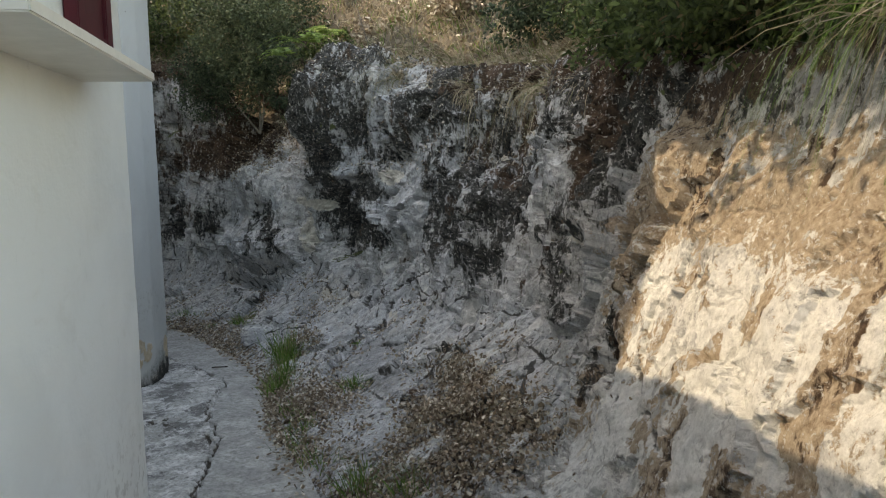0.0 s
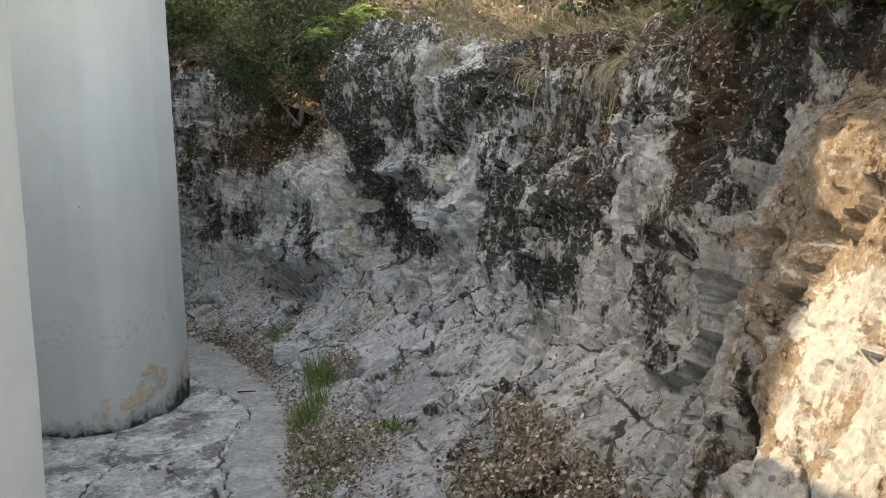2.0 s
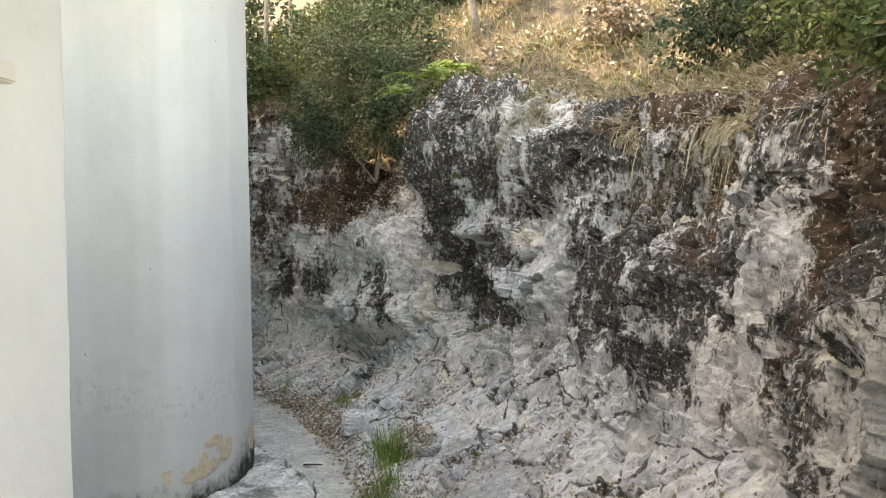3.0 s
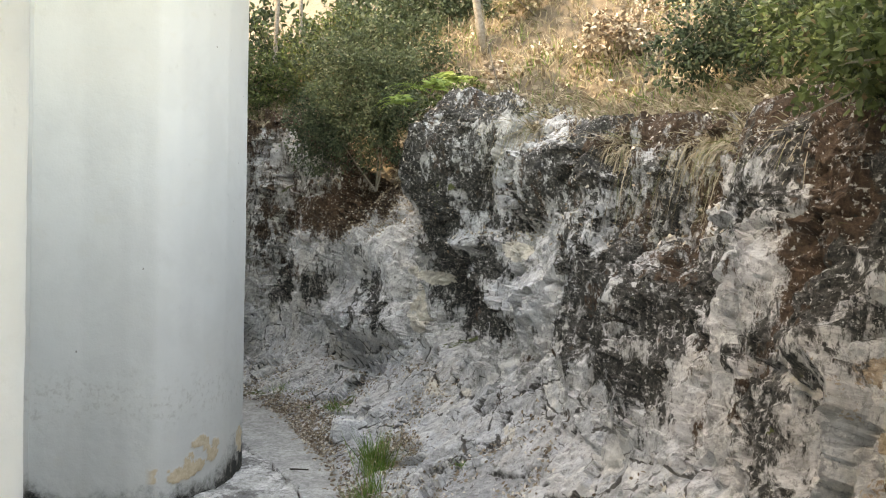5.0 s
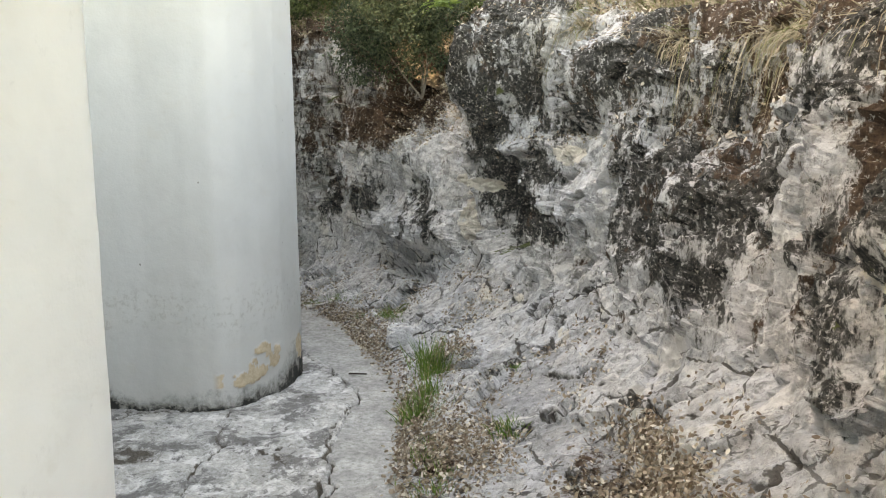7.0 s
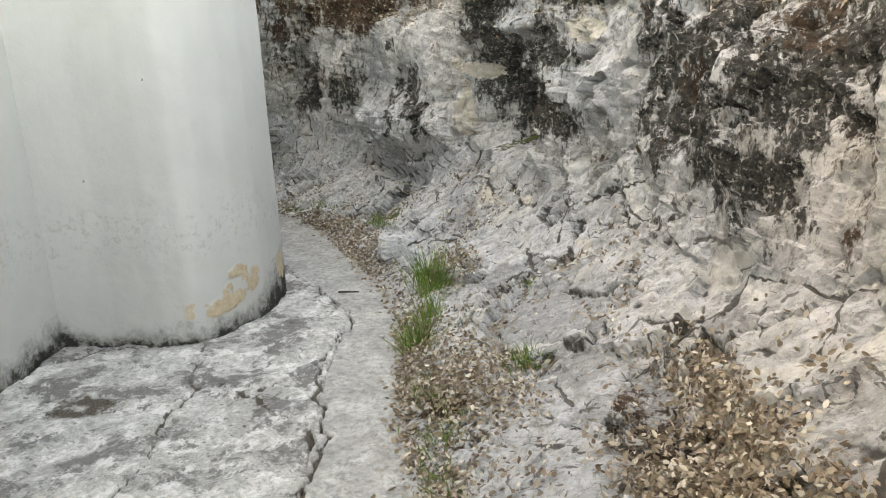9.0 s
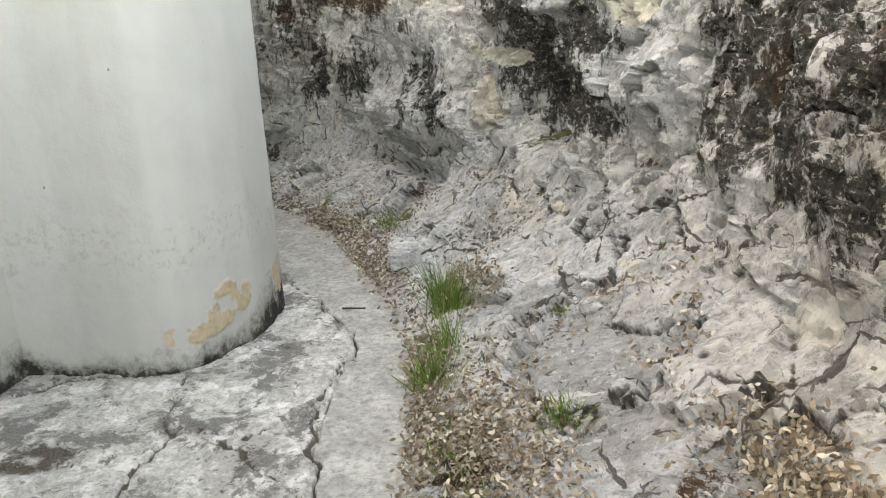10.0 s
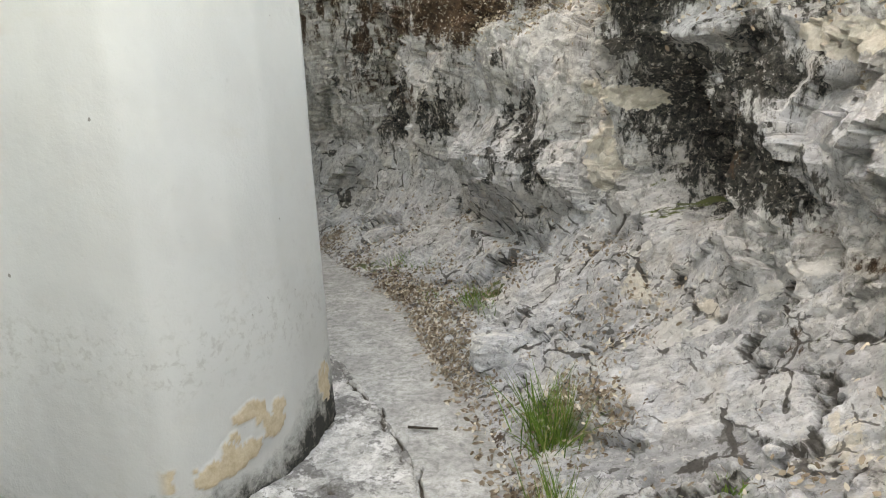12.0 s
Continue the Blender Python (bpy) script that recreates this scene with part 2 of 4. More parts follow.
def mesh_of(name, verts, faces, material, parent=None, smooth=False):
    me = bpy.data.meshes.new(name)
    me.from_pydata(verts if isinstance(verts, list) else verts.tolist(), [], faces if isinstance(faces, list) else faces.tolist())
    me.materials.append(material)
    if smooth:
        me.shade_smooth()
    ob = new(name, me)
    ob.parent = parent
    return ob


def empty(name, x, y, z):
    ob = new(name)
    ob.empty_display_size = 0.1
    ob.location = (x, y, z)
    return ob


def box(bm, x0, x1, y0, y1, z0, z1, bevel=0.0):
    r = bmesh.ops.create_cube(bm, size=1.0)
    for v in r["verts"]:
        v.co = Vector((x0 + (v.co.x + 0.5) * (x1 - x0), y0 + (v.co.y + 0.5) * (y1 - y0), z0 + (v.co.z + 0.5) * (z1 - z0)))
    if bevel:
        bmesh.ops.bevel(bm, geom=list({e for v in r["verts"] for e in v.link_edges}), offset=bevel, segments=2, affect="EDGES")
    return bm


def smoothstep(v, a, b):
    t = np.clip((v - a) / (b - a), 0, 1)
    return t * t * (3 - 2 * t)


def grid_faces(nu, nv):
    i = np.arange(nu * nv).reshape(nu, nv)
    return np.stack([i[:-1, :-1], i[1:, :-1], i[1:, 1:], i[:-1, 1:]], -1).reshape(-1, 4)


def hash3(ix, iy, iz, seed):
    h = (ix * 374761393 + iy * 668265263 + iz * 2147483647 + seed * 974711) & 0xFFFFFFFF
    h = ((h ^ (h >> 13)) * 1274126177) & 0xFFFFFFFF
    h = ((h ^ (h >> 16)) * 2246822519) & 0xFFFFFFFF
    return ((h ^ (h >> 15)) & 0xFFFFFF) / float(0xFFFFFF)


def vnoise(p, scale, seed=0):
    """Smooth value noise, -1 to 1, for an array of places."""
    q = p * scale
    i = np.floor(q).astype(np.int64)
    f = q - i
    f = f * f * f * (f * (f * 6 - 15) + 10)
    out = 0
    for dx in (0, 1):
        for dy in (0, 1):
            for dz in (0, 1):
                w = (f[..., 0] if dx else 1 - f[..., 0]) * (f[..., 1] if dy else 1 - f[..., 1]) * (f[..., 2] if dz else 1 - f[..., 2])
                out = out + w * hash3(i[..., 0] + dx, i[..., 1] + dy, i[..., 2] + dz, seed)
    return out * 2 - 1


def fbm(p, scale, octaves=4, gain=0.5, seed=0):
    return sum(gain ** o * vnoise(p, scale * 2.03 ** o, seed + o) for o in range(octaves))


def blocks(p, scale, seed=0):
    """Split space into uneven blocks: the gap to the next block, a number and a tilt for each block."""
    q = p * scale
    i = np.floor(q).astype(np.int64)
    d1, d2 = np.full(q.shape[:-1], 9.0), np.full(q.shape[:-1], 9.0)
    num, tilt = np.zeros(q.shape[:-1]), np.zeros(q.shape[:-1])
    for dx in (-1, 0, 1):
        for dy in (-1, 0, 1):
            for dz in (-1, 0, 1):
                c = [i[..., k] + d for k, d in enumerate((dx, dy, dz))]
                o = np.stack([c[k] + 0.1 + 0.8 * hash3(*c, seed + k) for k in range(3)], -1)
                r = q - o
                d = np.sqrt((r * r).sum(-1))
                n = hash3(*c, seed + 7)
                s = r[..., 1] * (hash3(*c, seed + 8) - 0.5) + r[..., 2] * (hash3(*c, seed + 9) - 0.5)
                near = d < d1
                d2 = np.where(near, d1, np.minimum(d2, d))
                num, tilt = np.where(near, n, num), np.where(near, s, tilt)
                d1 = np.where(near, d, d1)
    return d2 - d1, num, tilt


# ---- the cut rock face: its section at stretches of the walk ----
LEVELS = (0.0, 0.2, 0.4, 0.6, 0.9, 1.3, 1.7, 2.1, 2.6)
SECTION = {
    -2.0: (0.60, 0.80, 0.92, 1.02, 1.12, 1.28, 1.45, 1.60, 1.90),
    2.3: (0.55, 0.85, 1.00, 1.10, 1.22, 1.38, 1.56, 1.68, 2.00),
    3.2: (0.25, 0.62, 0.98, 1.15, 1.29, 1.42, 1.58, 1.66, 1.95),
    4.0: (-0.08, 0.36, 0.68, 1.00, 1.22, 1.38, 1.54, 1.68, 1.95),
    4.8: (-0.28, 0.30, 0.66, 0.90, 1.05, 1.22, 1.44, 1.58, 1.80),
    5.6: (-0.33, 0.06, 0.46, 0.69, 0.84, 0.92, 1.03, 1.15, 1.35),
    6.4: (-0.47, -0.08, 0.20, 0.38, 0.52, 0.60, 0.72, 0.78, 0.95),
    7.2: (-0.84, -0.40, -0.14, 0.06, 0.22, 0.26, 0.16, 0.05, 0.12),
    8.2: (-1.28, -0.85, -0.66, -0.52, -0.44, -0.40, -0.12, 0.15, 0.40),
    9.3: (-2.15, -1.6, -1.32, -1.22, -1.16, -1.18, -1.12, -0.98, -0.85),
    10.3: (-2.6, -2.35, -2.25, -2.2, -2.2, -2.25, -2.3, -2.3, -2.35),
    11.5: (-4.4, -4.1, -4.0, -3.9, -3.9, -3.9, -3.9, -3.9, -3.9),
}
TOPS = {-2.0: 1.0, 0.5: 1.2, 1.3: 1.9, 2.3: 1.95, 3.3: 2.02, 4.2: 2.16, 5.4: 2.24, 6.2: 2.36, 6.75: 2.6, 7.15: 2.72, 7.6: 2.25, 8.2: 2.05, 8.8: 2.25, 9.3: 2.55, 9.8: 3.0, 10.2: 3.0, 11.5: 2.7}


def spline(xs, ys, x):
    """Smooth curve through a few knots (Catmull-Rom with even slopes at the ends)."""
    xs, ys = np.array(xs, float), np.array(ys, float)
    m = np.gradient(ys, xs, axis=0)
    i = np.clip(np.searchsorted(xs, x) - 1, 0, len(xs) - 2)
    h = xs[i + 1] - xs[i]
    t = np.clip((x - xs[i]) / h, 0, 1)
    if ys.ndim > 1:
        h, t = h[..., None], t[..., None]
    return (2 * t**3 - 3 * t**2 + 1) * ys[i] + (t**3 - 2 * t**2 + t) * h * m[i] + (3 * t**2 - 2 * t**3) * ys[i + 1] + (t**3 - t**2) * h * m[i + 1]


def face_x(y, z):
    """Where the face stands, before its roughness, at a stretch y and a height z."""
    rows = spline(list(SECTION), list(SECTION.values()), y)
    lv = np.array(LEVELS)
    i = np.clip(np.searchsorted(lv, z) - 1, 0, len(lv) - 2)
    t = np.clip((z - lv[i]) / (lv[i + 1] - lv[i]), 0, 1.6)
    g = np.gradient(rows, lv, axis=-1)
    pick = lambda a, k: np.take_along_axis(a, k[..., None], -1)[..., 0]
    h = lv[i + 1] - lv[i]
    return (2 * t**3 - 3 * t**2 + 1) * pick(rows, i) + (t**3 - 2 * t**2 + t) * h * pick(g, i) + (3 * t**2 - 2 * t**3) * pick(rows, i + 1) + (t**3 - t**2) * h * pick(g, i + 1)


def top_z(y):
    return np.interp(y, list(TOPS), list(TOPS.values()))


def blob(y, z, spots):
    """Soft oval patches: stretch, height, half length, half height, lean, weight."""
    out = np.zeros_like(y)
    for y0, z0, ry, rz, lean, w in spots:
        a, b = (y - y0 - lean * (z - z0)) / ry, (z - z0) / rz
        out = out + w * np.exp(-(a * a + b * b) ** 1.5)
    return out


# ---- patches on the rock: stretch, height, half length, half height, lean, weight ----
BUMPS = [(7.0, 2.3, 0.36, 0.36, -0.1, 0.24), (6.12, 2.07, 0.48, 0.2, 0.34, 0.22), (6.72, 2.03, 0.08, 0.31, -0.13, -0.18), (6.96, 1.13, 0.28, 0.3, 0.2, -0.42), (6.7, 1.62, 0.29, 0.05, 1.48, 0.14), (8.42, 1.5, 0.4, 0.22, 0.37, 0.14), (8.34, 0.87, 0.63, 0.27, 0.11, 0.25), (8.2, 0.47, 0.5, 0.05, 0, -0.15), (9.03, 2.3, 0.21, 0.41, -0.1, -0.2), (6.06, 1.24, 0.28, 0.14, 0.14, 0.1), (5.68, 1.4, 0.17, 0.26, 0.31, 0.08), (5.2, 1.22, 0.08, 0.2, 0.25, -0.13), (4.76, 1.22, 0.33, 0.3, 0.27, 0.12), (4.02, 1.89, 0.12, 0.29, 0.61, -0.06)]
BUMPS2 = [(3.42, 0.98, 0.13, 0.2, 0, -0.09), (3.42, 1.3, 0.2, 0.06, 0, 0.09), (2.95, 0.74, 0.06, 0.08, 0, -0.4), (3.14, 1.31, 0.09, 0.022, 0, -0.1), (2.86, 1.35, 0.05, 0.035, 0, -0.12), (4.1, 0.4, 0.42, 0.09, 0, -0.14), (2.85, 1.55, 0.16, 0.12, 0, 0.1), (4.1, 1.45, 0.12, 0.3, 0.1, 0.08), (6.2, 1.72, 0.3, 0.06, 0, -0.12), (8.4, 1.55, 0.35, 0.25, 0, 0.1), (9.0, 1.3, 0.12, 0.6, 0, -0.15), (6.5, 2.1, 0.08, 0.3, -0.2, -0.14), (3.55, 1.7, 0.12, 0.3, 0.3, -0.06), (5.3, 1.75, 0.2, 0.2, 0, -0.08)]
# black stains, plus shade of the cave and ledge undersides put in as black
BLACK_SHADE = [(6.95, 2.28, 0.36, 0.4, -0.1, 1.1), (7.04, 1.72, 0.18, 0.23, -0.26, 1.2), (6.7, 1.95, 0.09, 0.31, -0.07, 0.8), (5.86, 2.08, 0.4, 0.26, 0.05, 1.0), (6.44, 2.08, 0.11, 0.16, 0.19, 0.9), (6.28, 1.8, 0.38, 0.11, -0.18, 0.7), (6.65, 1.48, 0.3, 0.1, 0.4, 1.0), (6.95, 1.14, 0.33, 0.3, 0.14, 2.0), (6.35, 1.1, 0.25, 0.2, 0.2, 1.0), (8.3, 0.89, 0.66, 0.35, 0.06, 0.6), (7.96, 0.95, 0.24, 0.2, 0.25, 0.9), (9.81, 1.04, 0.16, 0.45, -0.4, 1.1), (9.24, 1.12, 0.21, 0.3, -0.7, 0.8)]
BLACK2 = [(4.7, 1.22, 0.35, 0.29, 0.35, 0.28), (4.8, 0.99, 0.22, 0.13, 0.3, 0.6), (3.9, 1.95, 0.7, 0.3, 0.2, 0.5), (4.58, 1.44, 0.21, 0.2, 0.61, 0.7), (4.26, 1.8, 0.12, 0.11, 0.35, 0.9), (4.34, 2.06, 0.16, 0.14, 0.76, 0.9), (4.02, 1.24, 0.11, 0.08, -0.36, 0.6), (5.28, 1.54, 0.12, 0.11, 0.19, 0.6), (9.42, 2.86, 0.45, 0.33, -0.09, 0.7), (9.3, 2.46, 0.31, 0.14, 0.0, 0.6)]
# black stains, plus foliage shade painted along the top near y 2.3 and 3.2
BLACK_SHADE3 = [(6.9, 2.68, 0.45, 0.14, 0, 0.9), (6.0, 2.38, 0.4, 0.1, 0, 0.7), (2.98, 0.8, 0.1, 0.25, 0.1, 0.7), (3.65, 1.57, 0.21, 0.2, 0, 0.6), (2.3, 1.85, 1.1, 0.2, 0, 1.1), (3.22, 1.85, 0.34, 0.2, 0, 0.8), (3.05, 0.72, 0.09, 0.3, 0.0, 0.8)]
BROWN = [(4.76, 1.8, 0.17, 0.23, 0.0, 1.2), (4.66, 1.46, 0.15, 0.11, 0.26, 0.85), (3.92, 1.88, 0.21, 0.28, 0.5, 1.4), (3.84, 1.47, 0.08, 0.14, 0.22, 1.1), (3.84, 1.11, 0.1, 0.16, -0.06, 1.0), (3.72, 1.0, 0.12, 0.08, 0.36, 0.9), (5.2, 1.23, 0.09, 0.19, 0.32, 1.2), (5.38, 0.96, 0.09, 0.1, 0.0, 0.8)]
BROWN2 = [(5.24, 0.72, 0.14, 0.04, 1.11, 1.2), (3.7, 1.8, 0.07, 0.13, 0.24, 1.0), (9.21, 1.97, 0.55, 0.27, -0.39, 1.2), (8.72, 2.21, 0.11, 0.23, 0.0, 1.0), (9.66, 1.26, 0.3, 0.13, -1.02, 0.6), (8.8, 1.55, 0.11, 0.11, -0.09, 0.8), (6.04, 0.94, 0.2, 0.05, 0.93, 0.7), (5.98, 0.65, 0.12, 0.04, 1.5, 0.9), (5.26, 1.79, 0.14, 0.15, 0.2, 0.8)]
WHITE = [(8.38, 1.53, 0.37, 0.25, 0.2, 0.9), (7.28, 2.5, 0.07, 0.18, -0.1, 0.95), (6.88, 2.66, 0.16, 0.05, 0.33, 0.45), (6.62, 2.21, 0.06, 0.12, -0.25, 0.9), (6.18, 2.36, 0.3, 0.04, 0.5, 0.4), (6.32, 2.1, 0.05, 0.16, 0.49, 0.7), (5.68, 1.4, 0.15, 0.26, 0.31, 0.75), (6.02, 1.24, 0.2, 0.15, 0.2, 0.7), (4.72, 1.71, 0.09, 0.1, 0.52, 1.1), (4.08, 1.62, 0.12, 0.08, 0.12, 0.85), (4.1, 1.32, 0.11, 0.14, -0.07, 0.75), (4.26, 0.99, 0.11, 0.14, -0.36, 0.55), (3.52, 1.54, 0.09, 0.1, 0.59, 0.9)]
WHITE2 = [(3.62, 1.24, 0.08, 0.03, 1.0, 1.2), (3.4, 1.28, 0.1, 0.05, 1.04, 1.2), (3.34, 1.05, 0.14, 0.14, 0.35, 1.4), (5.46, 0.84, 0.12, 0.14, 0.07, 1.0), (4.38, 0.65, 0.11, 0.03, 1.5, 1.0), (4.14, 0.76, 0.1, 0.03, 1.5, 0.8), (9.87, 0.18, 0.19, 0.13, 1.5, 0.9), (9.33, 1.43, 0.16, 0.15, -0.7, 0.8), (10.08, 1.14, 0.16, 0.09, -0.17, 0.7), (4.34, 2.09, 0.06, 0.05, 0.42, 1.0), (4.16, 2.24, 0.12, 0.06, 1.0, 1.1), (4.68, 1.37, 0.1, 0.08, 0.48, 0.7)]
WHITE3 = [(1.7, 1.0, 1.0, 0.32, 0, 0.9), (2.84, 1.55, 0.2, 0.14, 0, 0.8), (2.0, 1.55, 0.2, 0.08, 0, 0.7), (2.5, 0.75, 0.3, 0.2, 0, 0.9), (2.2, 0.5, 0.8, 0.4, 0, 0.7), (5.44, 0.8, 0.5, 0.1, 0, 0.45), (6.95, 0.59, 0.45, 0.14, 0, 0.45), (2.75, 1.0, 0.16, 0.2, 0.3, 0.9), (4.96, 0.64, 0.12, 0.035, 0, 0.9)]
GREY = [(8.5, 0.84, 0.61, 0.28, -0.07, 0.9), (4.84, 0.99, 0.19, 0.12, 0.42, 0.6), (6.08, 1.23, 0.35, 0.14, 0.42, 0.9), (5.0, 0.45, 0.33, 0.03, -1.5, 0.9), (7.04, 1.7, 0.3, 0.22, -0.14, 0.6), (4.1, 1.49, 0.15, 0.19, 0.26, 0.7)]
OCHRE = [(2.95, 1.32, 0.3, 0.2, 0.0, 1.1), (2.21, 1.4, 0.4, 0.11, 0.0, 0.95), (1.83, 1.25, 0.21, 0.08, 0.0, 0.6), (1.76, 1.02, 0.1, 0.1, 0.0, 0.7), (1.44, 0.95, 0.08, 0.1, 0.0, 0.8), (1.6, 1.4, 0.2, 0.14, 0.0, 0.7), (2.7, 1.75, 0.5, 0.12, 0.0, 0.6)]
TAN = [(6.2, 1.55, 0.18, 0.07, 0.83, 1.2), (7.62, 1.35, 0.12, 0.07, 0.42, 1.1), (7.36, 1.34, 0.13, 0.07, 0.14, 1.2), (7.52, 1.02, 0.09, 0.22, 0.23, 1.0), (6.9, 0.53, 0.3, 0.08, 1.5, 0.6), (6.48, 0.59, 0.15, 0.04, 1.5, 0.75), (5.6, 0.51, 0.17, 0.06, 1.5, 0.55), (5.06, 1.66, 0.09, 0.07, 0.0, 0.7), (3.46, 1.19, 0.16, 0.03, 1.25, 0.6), (2.8, 0.5, 0.04, 0.2, 0, 0.6)]
MOSS = [(7.84, 0.22, 0.21, 0.06, 0.0, 0.7), (8.74, 0.05, 0.28, 0.06, 0.0, 0.7), (6.95, 0.9, 0.5, 0.15, 0.0, 0.4)]


# splits and ledge undercuts in the rock: the line's stretch and height, its width, its depth
CRACKED = [([(7.3, 0.77), (7.32, 0.63), (7.3, 0.45)], 0.02, 0.05), ([(6.98, 0.6), (6.72, 0.63), (6.52, 0.58), (6.4, 0.59)], 0.02, 0.05), ([(5.68, 0.8), (5.78, 0.74), (5.9, 0.7)], 0.016, 0.04), ([(5.56, 0.64), (5.58, 0.53), (5.58, 0.46), (5.46, 0.4)], 0.016, 0.05), ([(4.8, 0.3), (4.84, 0.38), (4.84, 0.42), (4.82, 0.45), (4.76, 0.46), (4.64, 0.46), (4.5, 0.51), (4.56, 0.56), (4.66, 0.62)], 0.014, 0.045), ([(4.56, 0.44), (4.48, 0.46), (4.42, 0.48), (4.3, 0.5), (4.14, 0.53), (4.12, 0.59), (3.9, 0.62)], 0.022, 0.07)]
CRACKED2 = [([(6.76, 0.27), (6.64, 0.33), (6.42, 0.35)], 0.014, 0.04), ([(5.7, 0.14), (5.48, 0.18), (5.54, 0.22), (5.6, 0.26)], 0.012, 0.04), ([(5.48, 0.17), (5.24, 0.18), (5.0, 0.18), (4.94, 0.23), (4.86, 0.3)], 0.013, 0.04), ([(5.04, 0.06), (4.9, 0.1), (5.02, 0.12)], 0.012, 0.03), ([(8.92, 0.52), (8.56, 0.5), (8.24, 0.5), (8.06, 0.57), (7.92, 0.69)], 0.022, 0.06), ([(4.12, 0.59), (4.0, 0.56), (3.88, 0.53), (3.86, 0.57)], 0.014, 0.05), ([(6.54, 1.53), (6.5, 1.34), (6.36, 1.1)], 0.014, 0.04), ([(4.8, 0.18), (4.8, 0.21), (4.86, 0.23)], 0.012, 0.03)]
CRACKED3 = [([(4.38, 0.39), (4.38, 0.33), (4.3, 0.3)], 0.012, 0.04), ([(4.78, 0.12), (4.56, 0.17), (4.34, 0.21)], 0.012, 0.04), ([(4.48, 0.45), (4.5, 0.46)], 0.01, 0.03), ([(4.4, 0.47), (4.5, 0.5)], 0.01, 0.03), ([(6.82, 0.39), (6.58, 0.21), (6.44, 0.1)], 0.012, 0.03), ([(2.72, 0.82), (2.52, 0.71), (2.26, 0.65), (2.1, 0.65)], 0.016, 0.05), ([(2.74, 0.66), (2.66, 0.56), (2.58, 0.46)], 0.014, 0.04), ([(3.76, 0.48), (3.6, 0.5), (3.52, 0.62), (3.58, 0.65)], 0.016, 0.05)]


def splits(P):
    """How deep the listed lines split the face, and how far each place lies from the nearest of them."""
    q = P + 0.03 * np.stack([fbm(P, 6, 3, 0.6, 400 + k) for k in range(3)], -1)
    deep, away = np.zeros(P.shape[:-1]), np.full(P.shape[:-1], 1.0)
    for line, wide, depth in CRACKED + CRACKED2 + CRACKED3:
        yz = np.array(line)
        pts = np.stack([face_x(yz[:, 0], yz[:, 1]), yz[:, 0], yz[:, 1]], -1)
        for A, B in zip(pts[:-1], pts[1:]):
            t = np.clip(((q - A) @ (B - A)) / ((B - A) @ (B - A)), 0, 1)
            d = np.linalg.norm(q - A - t[..., None] * (B - A), axis=-1)
            deep = np.minimum(deep, -0.4 * depth * np.exp(-(d / (1.4 * wide)) ** 2))
            away = np.minimum(away, d - 0.35 * (wide - 0.012))
    return deep, away


